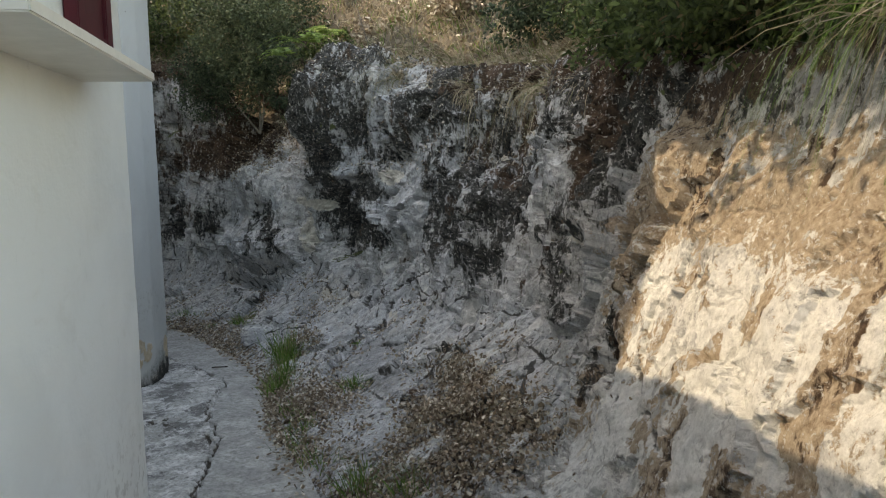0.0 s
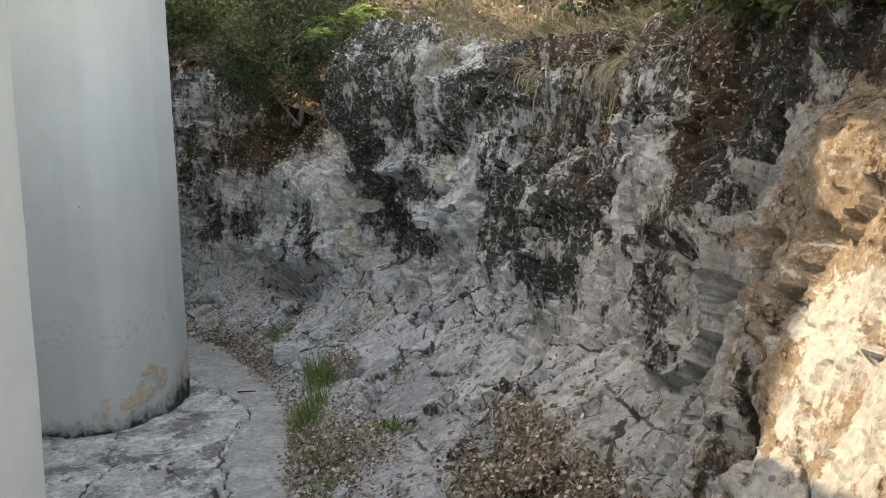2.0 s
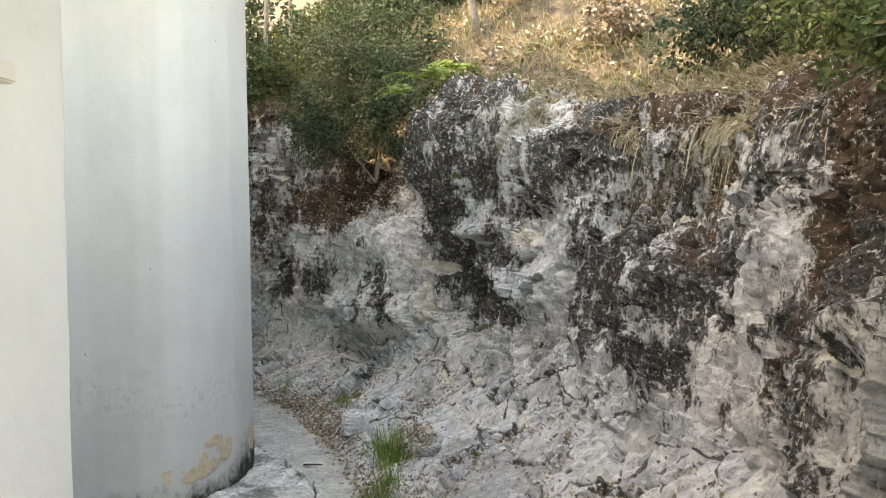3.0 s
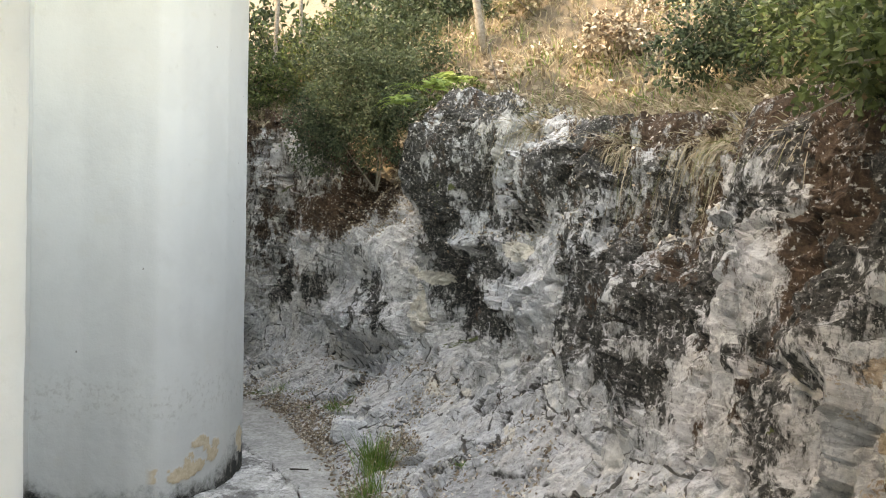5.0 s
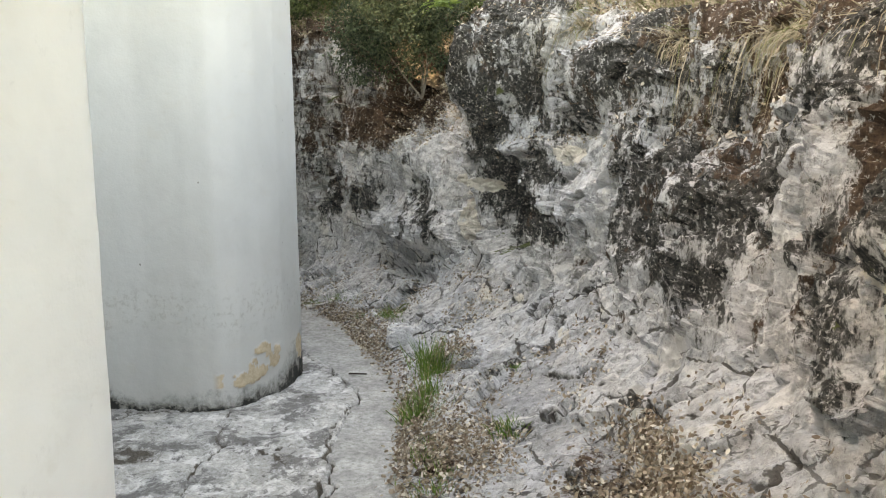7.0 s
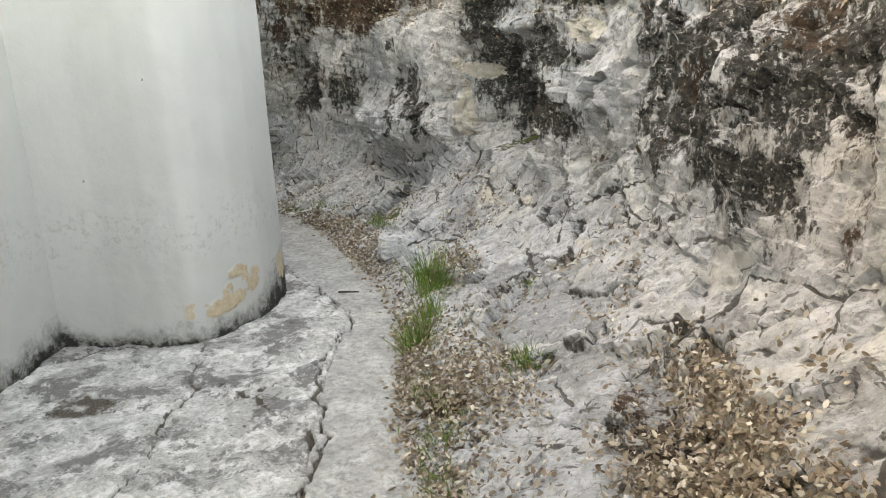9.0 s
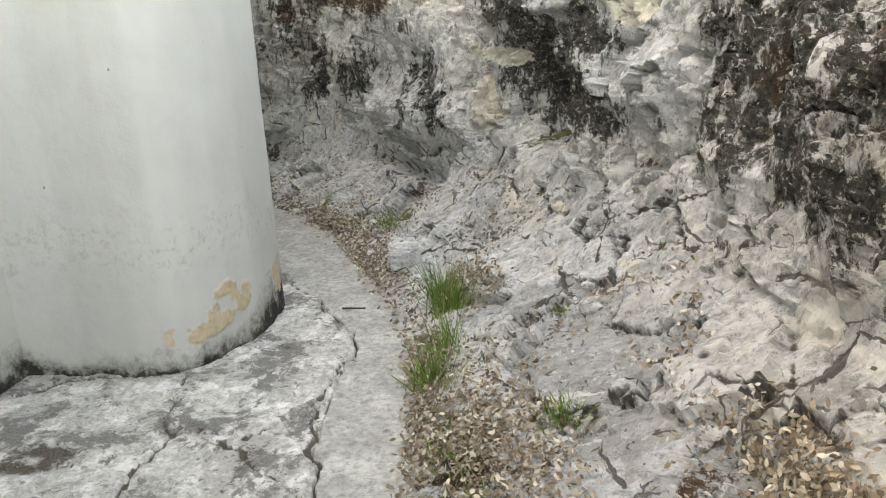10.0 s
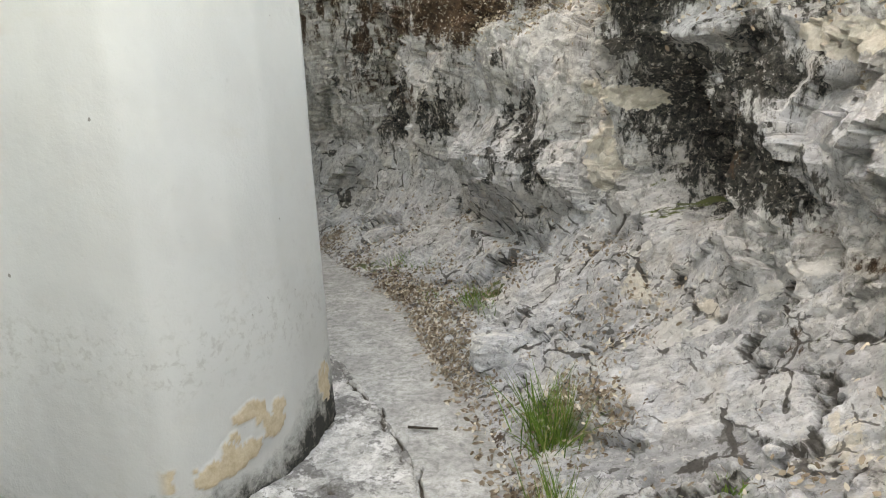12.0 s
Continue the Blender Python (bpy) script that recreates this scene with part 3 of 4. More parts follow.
def rock_face():
    ys = np.concatenate([np.arange(-2.0, 1.2, 0.06), np.arange(1.2, 8.8, 0.0105), np.arange(8.8, 11.5, 0.025)])
    across = 310
    fine = np.linspace(-0.15, 1.0, 310)
    P = np.zeros((len(ys), across, 3))
    for k, y in enumerate(ys):
        zt = float(top_z(y))
        z = np.where(fine < 0, fine, fine * zt)
        yy = np.full_like(z, y)
        x = face_x(yy, np.maximum(z, 0)) + np.where(z < 0, z * 1.2, 0)
        # the crown turns back into the hill
        back = np.linspace(0.02, 0.9, 24)
        x = np.concatenate([x, x[-1] + back])
        z = np.concatenate([z, zt + 0.09 * np.sqrt(back) - 0.1 * back])
        s = np.concatenate([[0], np.cumsum(np.hypot(np.diff(x), np.diff(z)))])
        u = np.linspace(0, s[-1], across)
        P[k, :, 0], P[k, :, 1], P[k, :, 2] = np.interp(u, s, x), y, np.interp(u, s, z)
    du, dv = np.gradient(P, axis=0), np.gradient(P, axis=1)
    N = np.cross(dv, du)
    N /= np.linalg.norm(N, axis=-1, keepdims=True)
    N = np.where((N[..., :1] > 0), -N, N)
    y, z = P[..., 1], P[..., 2]
    W = P + 0.12 * np.stack([fbm(P, 2.6, 3, 0.5, 20 + k) for k in range(3)], -1)
    R = W + 0.03 * np.stack([fbm(P, 12, 3, 0.6, 26 + k) for k in range(3)], -1)
    low = 1 - smoothstep(z + 0.1 * fbm(P, 2.0, 2, 0.5, 18), 0.62, 0.92)
    low = low * smoothstep(y, 2.9, 3.5)
    high = 1 - low
    # plates split along the dip of the beds, which rises with the slope
    dip, strike = np.array([0.70, -0.36, 0.61]), np.array([0.42, 0.90, 0.05])
    bed = np.stack([P @ dip * 0.3, P @ strike, P @ np.cross(dip, strike)], -1)
    turn = np.stack([R @ dip * 0.55, R @ strike * 1.25, R @ np.cross(dip, strike) * 1.3], -1)
    gap, num, tilt = blocks(turn, 2.3, 3)
    gap2, num2, tilt2 = blocks(turn, 5.6, 5)
    tall = np.array([1.0, 1.0, 0.55])
    gap3, num3, tilt3 = blocks(R * tall, 2.4, 9)
    gap4, num4, tilt4 = blocks(R * tall, 6.5, 12)
    gap5, num5, tilt5 = blocks((R + 0.05 * np.stack([fbm(P, 9, 2, 0.5, 30 + k) for k in range(3)], -1)) * np.array([1.0, 0.8, 1.1]), 15.0, 15)
    some = smoothstep(fbm(P, 3.0, 2, 0.5, 440), -0.1, 0.35)
    notch = lambda g, w: (1 - smoothstep(g, 0.0, w)) * some
    far = 1 + 0.3 * smoothstep(y, 5.2, 6.2)
    d = far * low * (0.05 * (num - 0.45) + 0.13 * tilt + 0.016 * (num2 - 0.45) + 0.04 * tilt2 - 0.03 * notch(gap, 0.04) - 0.01 * notch(gap2, 0.05))
    d = d + high * (0.13 * (num3 - 0.45) + 0.22 * tilt3 + 0.05 * (num4 - 0.45) + 0.1 * tilt4 - 0.05 * notch(gap3, 0.07) - 0.025 * notch(gap4, 0.1))
    d = d + (0.35 + 0.65 * high) * (0.014 * (num5 - 0.45) + 0.02 * tilt5 - 0.008 * notch(gap5, 0.15))
    F = R * np.array([1.0, 1.0, 0.3])
    ridge = lambda s, q: 1 - 2 * np.abs(vnoise(F, s, q))
    d = d + high * (0.04 * ridge(3.0, 40) + 0.022 * ridge(7.5, 43) + 0.012 * ridge(17, 46) + 0.05 * fbm(P, 1.3, 2, 0.5, 50))
    d = d + 0.008 * fbm(bed, 16.0, 3, 0.6, 60) * low + 0.004 * fbm(P, 24.0, 3, 0.65, 70)
    smooth_right = (1 - smoothstep(y, 2.6, 3.3)) * 0.72
    d = d * (1 - smooth_right)
    d = d + blob(y, z, BUMPS) + blob(y, z, BUMPS2)
    deep, away = splits(P)
    d = d + deep
    toe = smoothstep(z, -0.02, 0.2)
    d = d * (0.15 + 0.85 * toe)
    P = P + N * d[..., None]
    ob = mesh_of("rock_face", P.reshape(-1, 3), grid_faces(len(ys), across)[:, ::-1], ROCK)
    ob.data.shade_smooth()
    ob.data.set_sharp_from_angle(angle=radians(34))
    near = 1 - smoothstep(y, 5.0, 6.3)
    steep = smoothstep(z + 0.2 * near + 0.12 * fbm(R, 2.2, 3, 0.6, 77), 0.9, 1.15) * smoothstep(y, 3.1, 3.4)
    patchy = fbm(F, 2.2, 4, 0.6, 80)
    pocket = np.exp(-(((y - 4.05) / 0.46) ** 2 + ((z - 0.36) / 0.12) ** 2) ** 2) + np.exp(-(((y - 3.4) / 0.35) ** 2 + ((z - 0.28) / 0.2) ** 2) ** 2) + 0.7 * np.exp(-(((y - 4.8) / 0.4) ** 2 + ((z - 0.1) / 0.07) ** 2) ** 2)
    soil = (1 - smoothstep(z, 0.02, 0.12)) * 0.6
    # pale, ochre stone whose colour is also cut to the sun patch's edges
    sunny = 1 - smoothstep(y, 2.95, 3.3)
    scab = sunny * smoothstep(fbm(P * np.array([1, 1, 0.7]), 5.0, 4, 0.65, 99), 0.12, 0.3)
    earthy = 0.5 * smoothstep(y, 8.5, 8.9) * smoothstep(z, 1.5, 1.8) + 0.75 * smoothstep(z - top_z(y), -0.25, 0.0) * (1 - np.exp(-((y - 6.6) / 0.75) ** 4))
    light = blob(y, z, WHITE) + blob(y, z, WHITE2) + blob(y, z, WHITE3)
    grey = blob(y, z, GREY)
    warped = lambda spots: blob(y + 0.07 * fbm(R, 5, 3, 0.6, 500), z + 0.06 * fbm(R, 5, 3, 0.6, 505), spots)
    layers = {
        "black": 0.72 * np.minimum(warped(BLACK_SHADE) + warped(BLACK2) + warped(BLACK_SHADE3), 1.6) + steep * (0.41 + 0.13 * near - 0.14 * smoothstep(y, 7.6, 8.2) + 0.36 * patchy + 0.2 * (num3 - 0.5) + 0.3 * (num4 - 0.5)) - 0.22 * light - 0.2 * grey,
        "brown": 0.72 * np.minimum(warped(BROWN) + warped(BROWN2), 1.2) + steep * (0.2 + 0.08 * near + 0.34 * fbm(F, 2.6, 3, 0.6, 90)) + soil + 0.8 * pocket + 0.7 * scab + earthy - 0.25 * light,
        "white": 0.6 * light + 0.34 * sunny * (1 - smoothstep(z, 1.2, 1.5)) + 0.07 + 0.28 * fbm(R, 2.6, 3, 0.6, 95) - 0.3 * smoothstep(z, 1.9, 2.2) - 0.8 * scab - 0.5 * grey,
        # ochre stops above z 1.6, where foliage shade is put into the colour
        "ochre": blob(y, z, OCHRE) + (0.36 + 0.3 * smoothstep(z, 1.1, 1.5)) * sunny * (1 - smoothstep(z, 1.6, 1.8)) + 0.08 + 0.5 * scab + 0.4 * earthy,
        "tan": blob(y, z, TAN), "moss": blob(y, z, MOSS), "grey": np.clip(grey + steep * smoothstep(fbm(F, 3.0, 3, 0.6, 98), -0.25, 0.2) * 0.8, 0, 1), "split": np.minimum(np.clip(away, 0, 0.2), np.where(low * some > 0.3, 0.3 * gap + 0.004, 0.2)),
        "slab": low * (0.4 + 0.6 * num),
        "tone": np.clip(0.5 + low * (0.8 * (num - 0.5) + 0.5 * (num2 - 0.5)) + high * (0.35 * (num3 - 0.5) + 0.5 * (num4 - 0.5)), 0, 1),
    }
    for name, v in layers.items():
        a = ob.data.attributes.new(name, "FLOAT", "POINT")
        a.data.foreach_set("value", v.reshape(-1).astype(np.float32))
    a = ob.data.attributes.new("bed", "FLOAT_VECTOR", "POINT")
    a.data.foreach_set("vector", bed.reshape(-1).astype(np.float32))
    tagged(ob, "rough grey limestone face with black and brown streaks", "rock face", kind="structure")
    return P


FACE = rock_face()
NORMAL = np.cross(np.gradient(FACE, axis=1), np.gradient(FACE, axis=0))
NORMAL /= np.linalg.norm(NORMAL, axis=-1, keepdims=True)
NORMAL = np.where(NORMAL[..., 2:3] < -0.3, -NORMAL, NORMAL)


def hill_z(x, y):
    edge = face_x(y, top_z(y))
    run = x - edge
    z = top_z(y) - 0.12 + (0.06 + 0.44 * smoothstep(y, 0.4, 2.2)) * run * smoothstep(run, -0.1, 0.5) + 0.04
    p = np.stack([x, y, np.zeros_like(x)], -1)
    return np.minimum(z, 6.5) + (0.10 * fbm(p, 1.1, 3, 0.5, 110) + 0.03 * fbm(p, 6, 2, 0.5, 115)) * smoothstep(run, 0.05, 0.5)


def hill():
    ys, us = np.arange(-2.0, 30, 0.09), np.concatenate([np.arange(-0.02, 4.5, 0.08), np.arange(4.5, 30, 1.0)])
    Y, U = np.meshgrid(ys, us, indexing="ij")
    X = face_x(np.minimum(Y, 11.4), top_z(np.minimum(Y, 11.4))) - np.maximum(Y - 11.4, 0) * 0.7 + U + 0.05
    yc = np.minimum(Y, 11.4)
    Z = hill_z(X + np.maximum(Y - 11.4, 0) * 0.7, yc) + np.maximum(Y - 11.4, 0) * 0.25
    ob = mesh_of("hillside", np.stack([X, Y, Z], -1).reshape(-1, 3), grid_faces(*X.shape)[:, ::-1], SOIL, smooth=True)
    tagged(ob, "dry brown earth slope above the rock", "hillside", kind="structure")


hill()
bm = bmesh.new()
bmesh.ops.create_grid(bm, x_segments=2, y_segments=2, size=400)
for v in bm.verts:
    v.co.z = -0.16
tagged(part("ground", bm, SOIL), "bare brown earth around the buildings", "ground", kind="structure")


# ---- paving: a worn path and a cracked apron ----
EDGE = {-2.0: 0.45, 2.3: 0.45, 3.2: 0.12, 3.62: -0.06, 4.4: -0.2, 5.2: -0.29, 5.6: -0.33, 6.2: -0.42, 6.75: -0.62, 7.3: -0.87, 8.2: -1.28, 9.3: -2.2, 11.0: -3.4}
JOINT = {-2.0: -0.45, 3.7: -0.6, 4.4: -0.62, 5.0: -0.69, 5.6: -0.71, 6.0: -0.72, 6.25: -0.8, 6.65: -1.04, 7.1: -1.34, 8.0: -2.1, 9.3: -3.3, 11.0: -5.0}
CRACKS = [
    ((-1.34, 7.07), (-1.05, 6.67), (-0.76, 6.16), (-0.68, 5.83), (-0.77, 5.56), (-0.74, 5.2), (-0.66, 4.91), (-0.6, 4.65), (-0.62, 4.2), (-0.6, 3.6)),
    ((-1.44, 5.62), (-1.4, 5.3), (-1.31, 5.08), (-1.34, 4.85), (-1.32, 4.65), (-1.28, 4.47), (-1.3, 3.8)),
    ((-1.34, 5.16), (-1.2, 5.17), (-0.99, 5.14), (-0.76, 5.26)),
    ((-1.25, 5.16), (-1.05, 5.02), (-0.9, 4.89), (-0.75, 4.76), (-0.68, 4.7), (-0.66, 4.55)),
    ((-2.3, 5.3), (-2.17, 5.5), (-2.01, 5.6), (-1.89, 5.65)),
    ((-0.68, 5.83), (-0.85, 5.87), (-1.1, 5.95)),
]
WIDE = (0.011, 0.012, 0.007, 0.009, 0.01, 0.007)


def crack_depth(x, y):
    p = np.stack([x, y, np.zeros_like(x)], -1)
    wx = x + 0.03 * vnoise(p, 8, 201) + 0.018 * vnoise(p, 23, 203)
    wy = y + 0.03 * vnoise(p, 8, 202) + 0.018 * vnoise(p, 23, 204)
    out = np.zeros_like(x)
    for line, wide in zip(CRACKS, WIDE):
        w = wide * (1 + 0.7 * vnoise(p, 5, 205))
        for (ax, ay), (bx, by) in zip(line[:-1], line[1:]):
            t = np.clip(((wx - ax) * (bx - ax) + (wy - ay) * (by - ay)) / ((bx - ax) ** 2 + (by - ay) ** 2), 0, 1)
            d = np.hypot(wx - ax - t * (bx - ax), wy - ay - t * (by - ay))
            out = np.maximum(out, 1 - smoothstep(d, w * 0.4, w * 1.25))
    return out


def paving(name, left, right, rise, material, rough, label):
    ys = np.concatenate([np.arange(-2.0, 3.4, 0.05), np.arange(3.4, 7.2, 0.0125), np.arange(7.2, 11.0, 0.04)])
    us = np.linspace(0, 1, 130)
    Y, U = np.meshgrid(ys, us, indexing="ij")
    L, R = left(Y), right(Y)
    X = L + (R - L) * U
    p = np.stack([X, Y, np.zeros_like(X)], -1)
    wob = 0.02 * fbm(p, 6, 3, 0.6, 210)
    X = X + wob * (U > 0.995) * 1.2
    c = crack_depth(X, Y)
    Z = rise + rough * (0.9 * fbm(p, 1.6, 3, 0.5, 220) + 0.5 * fbm(p, 9, 4, 0.6, 225)) - 0.03 * c
    chips = smoothstep(fbm(p, 7, 4, 0.6, 230), 0.25, 0.45) * rough * 0.9
    Z = Z - chips
    Z = np.where(U > 0.999, -0.1, Z)
    ob = mesh_of(name, np.stack([X, Y, Z], -1).reshape(-1, 3), grid_faces(*X.shape)[:, ::-1], material, smooth=True)
    a = ob.data.attributes.new("dirt", "FLOAT", "POINT")
    blot = smoothstep(fbm(p, 3.0, 4, 0.6, 235), 0.75, 1.1) * 0.45
    stain = np.exp(-(((X + 1.78) / 0.26) ** 2 + ((Y - 4.93) / 0.13) ** 2) ** 1.2) * (0.75 + 0.4 * vnoise(p, 14, 240))
    wet = smoothstep(Y, 5.45, 5.66) * (1 - smoothstep(X, -1.6, -1.35)) * 0.5
    dirt = np.clip(c + (blot + stain + wet) * (rough > 0.005), 0, 1)
    a.data.foreach_set("value", dirt.reshape(-1).astype(np.float32))
    tagged(ob, label, "paving", kind="structure")


edge_x = lambda y: np.interp(y, list(EDGE), list(EDGE.values()))
joint_x = lambda y: np.interp(y, list(JOINT), list(JOINT.values()))
paving("pavement", lambda y: np.full_like(y, -2.5) + np.minimum(0, 7.0 - y) * 1.3, lambda y: joint_x(y) + 0.012, 0.012, APRON, 0.011, "broken pale grey concrete apron with dark cracks")
paving("path", joint_x, lambda y: edge_x(y) + 0.06, 0.0, PATH, 0.004, "narrow smooth grey concrete footpath beside the rock")


# ---- the white house ----
def wall_strip(name, outline, z1, material, label, patches=(), step=0.009):
    """An upright wall along an outline, with a finely divided foot; its crown turns inwards as the roof."""
    pts = [np.array(p) for p in outline]
    run = np.concatenate([[0], np.cumsum([np.linalg.norm(b - a) for a, b in zip(pts, pts[1:])])])
    s = np.arange(0, run[-1], step)
    O = np.stack([np.interp(s, run, [p[k] for p in pts]) for k in (0, 1)], -1)
    for _ in range(int(0.07 / step)):
        O[1:-1] = (O[:-2] + 2 * O[1:-1] + O[2:]) / 4
    zs = np.concatenate([np.arange(-0.12, 0.9, step), np.arange(0.9, 2.6, 0.05), [z1 - 0.02, z1]])
    tang = np.gradient(O, axis=0)
    nrm = np.stack([tang[:, 1], -tang[:, 0]], -1)
    nrm /= np.linalg.norm(nrm, axis=-1, keepdims=True)
    X = np.repeat(O[:, None, :], len(zs), 1)
    Z = np.repeat(zs[None, :], len(s), 0)
    P = np.concatenate([X, Z[..., None]], -1)
    y, z = P[..., 1], P[..., 2]
    hole = smoothstep(blob(y, z, patches) * (1 + 1.1 * fbm(P, 11, 4, 0.62, 250)), 0.43, 0.48) if patches else np.zeros_like(y)
    hole = hole * smoothstep(P[..., 0], -1.56, -1.5)
    d = 0.0025 * fbm(P, 1.8, 3, 0.5, 255) + 0.0012 * fbm(P, 14, 2, 0.5, 258) - 0.006 * hole
    foot = (1 - smoothstep(z, 0.0, 0.06)) * 0.012 * fbm(P, 11, 3, 0.6, 259)
    P[..., :2] += nrm[:, None, :] * (d + foot)[..., None]
    P[:, -1, :2] -= nrm * 0.25
    ob = mesh_of(name, P.reshape(-1, 3), grid_faces(len(s), len(zs))[:, ::-1], material, smooth=True)
    edge = 0.12 + 0.06 * vnoise(P * np.array([1, 1, 0]), 2.5, 260) + 0.08 * smoothstep(y, 5.9, 6.5)
    for key, v in {"damp": 2.15 * (1 - smoothstep(z, -0.06, np.maximum(edge, 0.05) * 2.3)) * (1 - hole), "peel": hole,
                   "scuff": np.exp(-((z - 0.62 - 0.06 * vnoise(P, 3, 265)) / 0.16) ** 2)}.items():
        a = ob.data.attributes.new(key, "FLOAT", "POINT")
        a.data.foreach_set("value", v.reshape(-1).astype(np.float32))
    tagged(ob, label, "wall", kind="structure")
    return ob


PEELS = [(5.98, 0.29, 0.12, 0.1, 0.0, 1.0), (5.84, 0.25, 0.1, 0.09, 0.0, 0.9), (5.73, 0.2, 0.09, 0.055, 0.0, 0.95), (6.44, 0.22, 0.06, 0.14, 0.0, 0.8), (5.79, 0.18, 0.08, 0.04, 0.0, 0.7)]
wall_strip("wall_far", [(-2.26, 5.66), (-1.95, 5.68), (-1.66, 5.65), (-1.5, 5.66), (-1.4, 5.74), (-1.3, 5.93), (-1.235, 6.15), (-1.21, 6.53), (-1.24, 6.62), (-1.4, 6.72), (-3.2, 8.0)][::-1], 5.3,
           PLASTER, "white plastered house wall with mould and peeling patches at its foot", PEELS)
wall_strip("wall_recess", [(-2.25, 2.62), (-2.25, 5.7)][::-1], 6.4, PLASTER, "white plastered wall set back behind the corner", step=0.02)

wall_strip("wall_near", [(-0.57, -2.5), (-0.57, 2.6), (-0.58, 2.64), (-0.63, 2.66), (-2.4, 2.66)][::-1], 2.6, PLASTER_NEAR, "cream plastered house wall with a window sill", step=0.02)
# unseen blocks added to hold off the sun; wall_back only closes the place
for nm, b in (("roof_near", (-5.0, -0.72, -2.5, 2.6, 2.46, 2.58)), ("upper_storey", (-6.0, -2.35, 3.28, 6.2, 2.5, 7.7)), ("upper_storey_low", (-6.0, -2.35, 6.2, 8.0, 2.5, 6.1)), ("upper_storey_far", (-6.0, -1.45, 5.85, 6.6, 2.5, 5.2)), ("upper_storey_back", (-7.0, -3.3, 8.0, 12.5, -0.1, 5.6)), ("wall_back", (-5.0, 4.0, -2.9, -2.6, -0.1, 2.6))):
    tagged(part(nm, box(bmesh.new(), *b, bevel=0.02), PLASTER), "plain white block added out of view around the house", "wall", kind="structure")

# window: marble sill, maroon shutters folded back against the wall
bm = box(bmesh.new(), -0.62, -0.388, 1.21, 2.128, 1.806, 1.83, 0.003)
for v in bm.verts:
    v.co.z += 0.024 * (v.co.y - 2.128)
sill = tagged(part("window_sill", bm, MARBLE), "thin grey marble sill jutting from the cream wall", "window sill")


def shutter(y0, y1):
    th = tagged(empty("window_shutter", -0.59, (y0 + y1) / 2, 1.86), "maroon painted shutter folded back on the cream wall", "shutter", "maroon shutters")
    def add(nm, *b):
        ob = part(nm, box(bmesh.new(), *b, bevel=0.003), MAROON)
        ob.parent = th
        ob.matrix_parent_inverse = Matrix.Translation(th.location).inverted()
    for a, c in ((y0, y0 + 0.06), (y1 - 0.06, y1)):
        add("stile", -0.568, -0.532, a, c, 1.86, 2.52)
    for a, c in ((1.86, 1.94), (2.44, 2.52)):
        add("rail", -0.566, -0.534, y0 + 0.06, y1 - 0.06, a, c)
    add("panel", -0.564, -0.542, y0 + 0.06, y1 - 0.06, 1.94, 2.44)


shutter(2.0, 2.33)
shutter(0.85, 1.18)


# ---- plants, dead leaves and loose stones ----
rng = np.random.default_rng(7)


def on_face(y, z):
    """The place and the outward way of the rough face at a stretch and a height."""
    d = (FACE[..., 1] - y) ** 2 + (FACE[..., 2] - z) ** 2
    i = np.unravel_index(np.argmin(d), d.shape)
    n = NORMAL[i]
    return FACE[i], n if n[0] < 0 or n[2] > 0.5 else -n


def on_slope(x, y):
    """The same, at a spot given in plan."""
    d = (FACE[..., 0] - x) ** 2 + (FACE[..., 1] - y) ** 2 + 4 * np.maximum(FACE[..., 2] - 0.8, 0)
    return FACE[np.unravel_index(np.argmin(d), d.shape)]


def leaves(centres, ways, length, width, fold=0.25, curl=0.0):
    """Small folded leaves at many places: each one stands along its way."""
    n = len(centres)
    w = ways / np.linalg.norm(ways, axis=1, keepdims=True)
    r = rng.normal(size=(n, 3))
    s = np.cross(w, r)
    s /= np.linalg.norm(s, axis=1, keepdims=True)
    up = np.cross(s, w)
    L, B = (length * rng.uniform(0.6, 1.3, n))[:, None], (width * rng.uniform(0.6, 1.3, n))[:, None]
    bend = up * L * curl
    spot = lambda t, s_, f: centres + w * L * t + s * B * s_ + up * B * fold * f + bend * (4 * t * t - 2 * t)
    V = np.stack([spot(0, 0, 0), spot(0.3, 0.9, 1), spot(0.72, 0.75, 0.8), spot(1, 0, 0), spot(0.68, -0.8, 0.8), spot(0.32, -0.85, 1)], 1).reshape(-1, 3)
    i = np.arange(n)[:, None] * 6
    return V, np.concatenate([i + np.array([[0, 1, 2, 3]]), i + np.array([[0, 3, 4, 5]])], 1).reshape(-1, 4)


def blades(roots, ways, length, width, droop, n_seg=4):
    """Curved grass blades that taper to a point and bend down."""
    n = len(roots)
    w = ways / np.linalg.norm(ways, axis=1, keepdims=True)
    side = np.cross(w, rng.normal(size=(n, 3)))
    side /= np.linalg.norm(side, axis=1, keepdims=True)
    L, D = (length * rng.uniform(0.45, 1.2, n))[:, None], (droop * rng.uniform(0.3, 1.5, n))[:, None]
    rows = []
    for k in range(n_seg + 1):
        t = k / n_seg
        c = roots + w * L * t + np.array([[0, 0, -1]]) * D * L * t * t
        b = side * width * (1 - t) ** 0.7
        rows += [c + b, c - b]
    V = np.stack(rows, 1).reshape(-1, 3)
    m = 2 * (n_seg + 1)
    i = np.arange(n)[:, None] * m
    F = np.concatenate([i + np.array([[2 * k, 2 * k + 1, 2 * k + 3, 2 * k + 2]]) for k in range(n_seg)], 1).reshape(-1, 4)
    return V, F


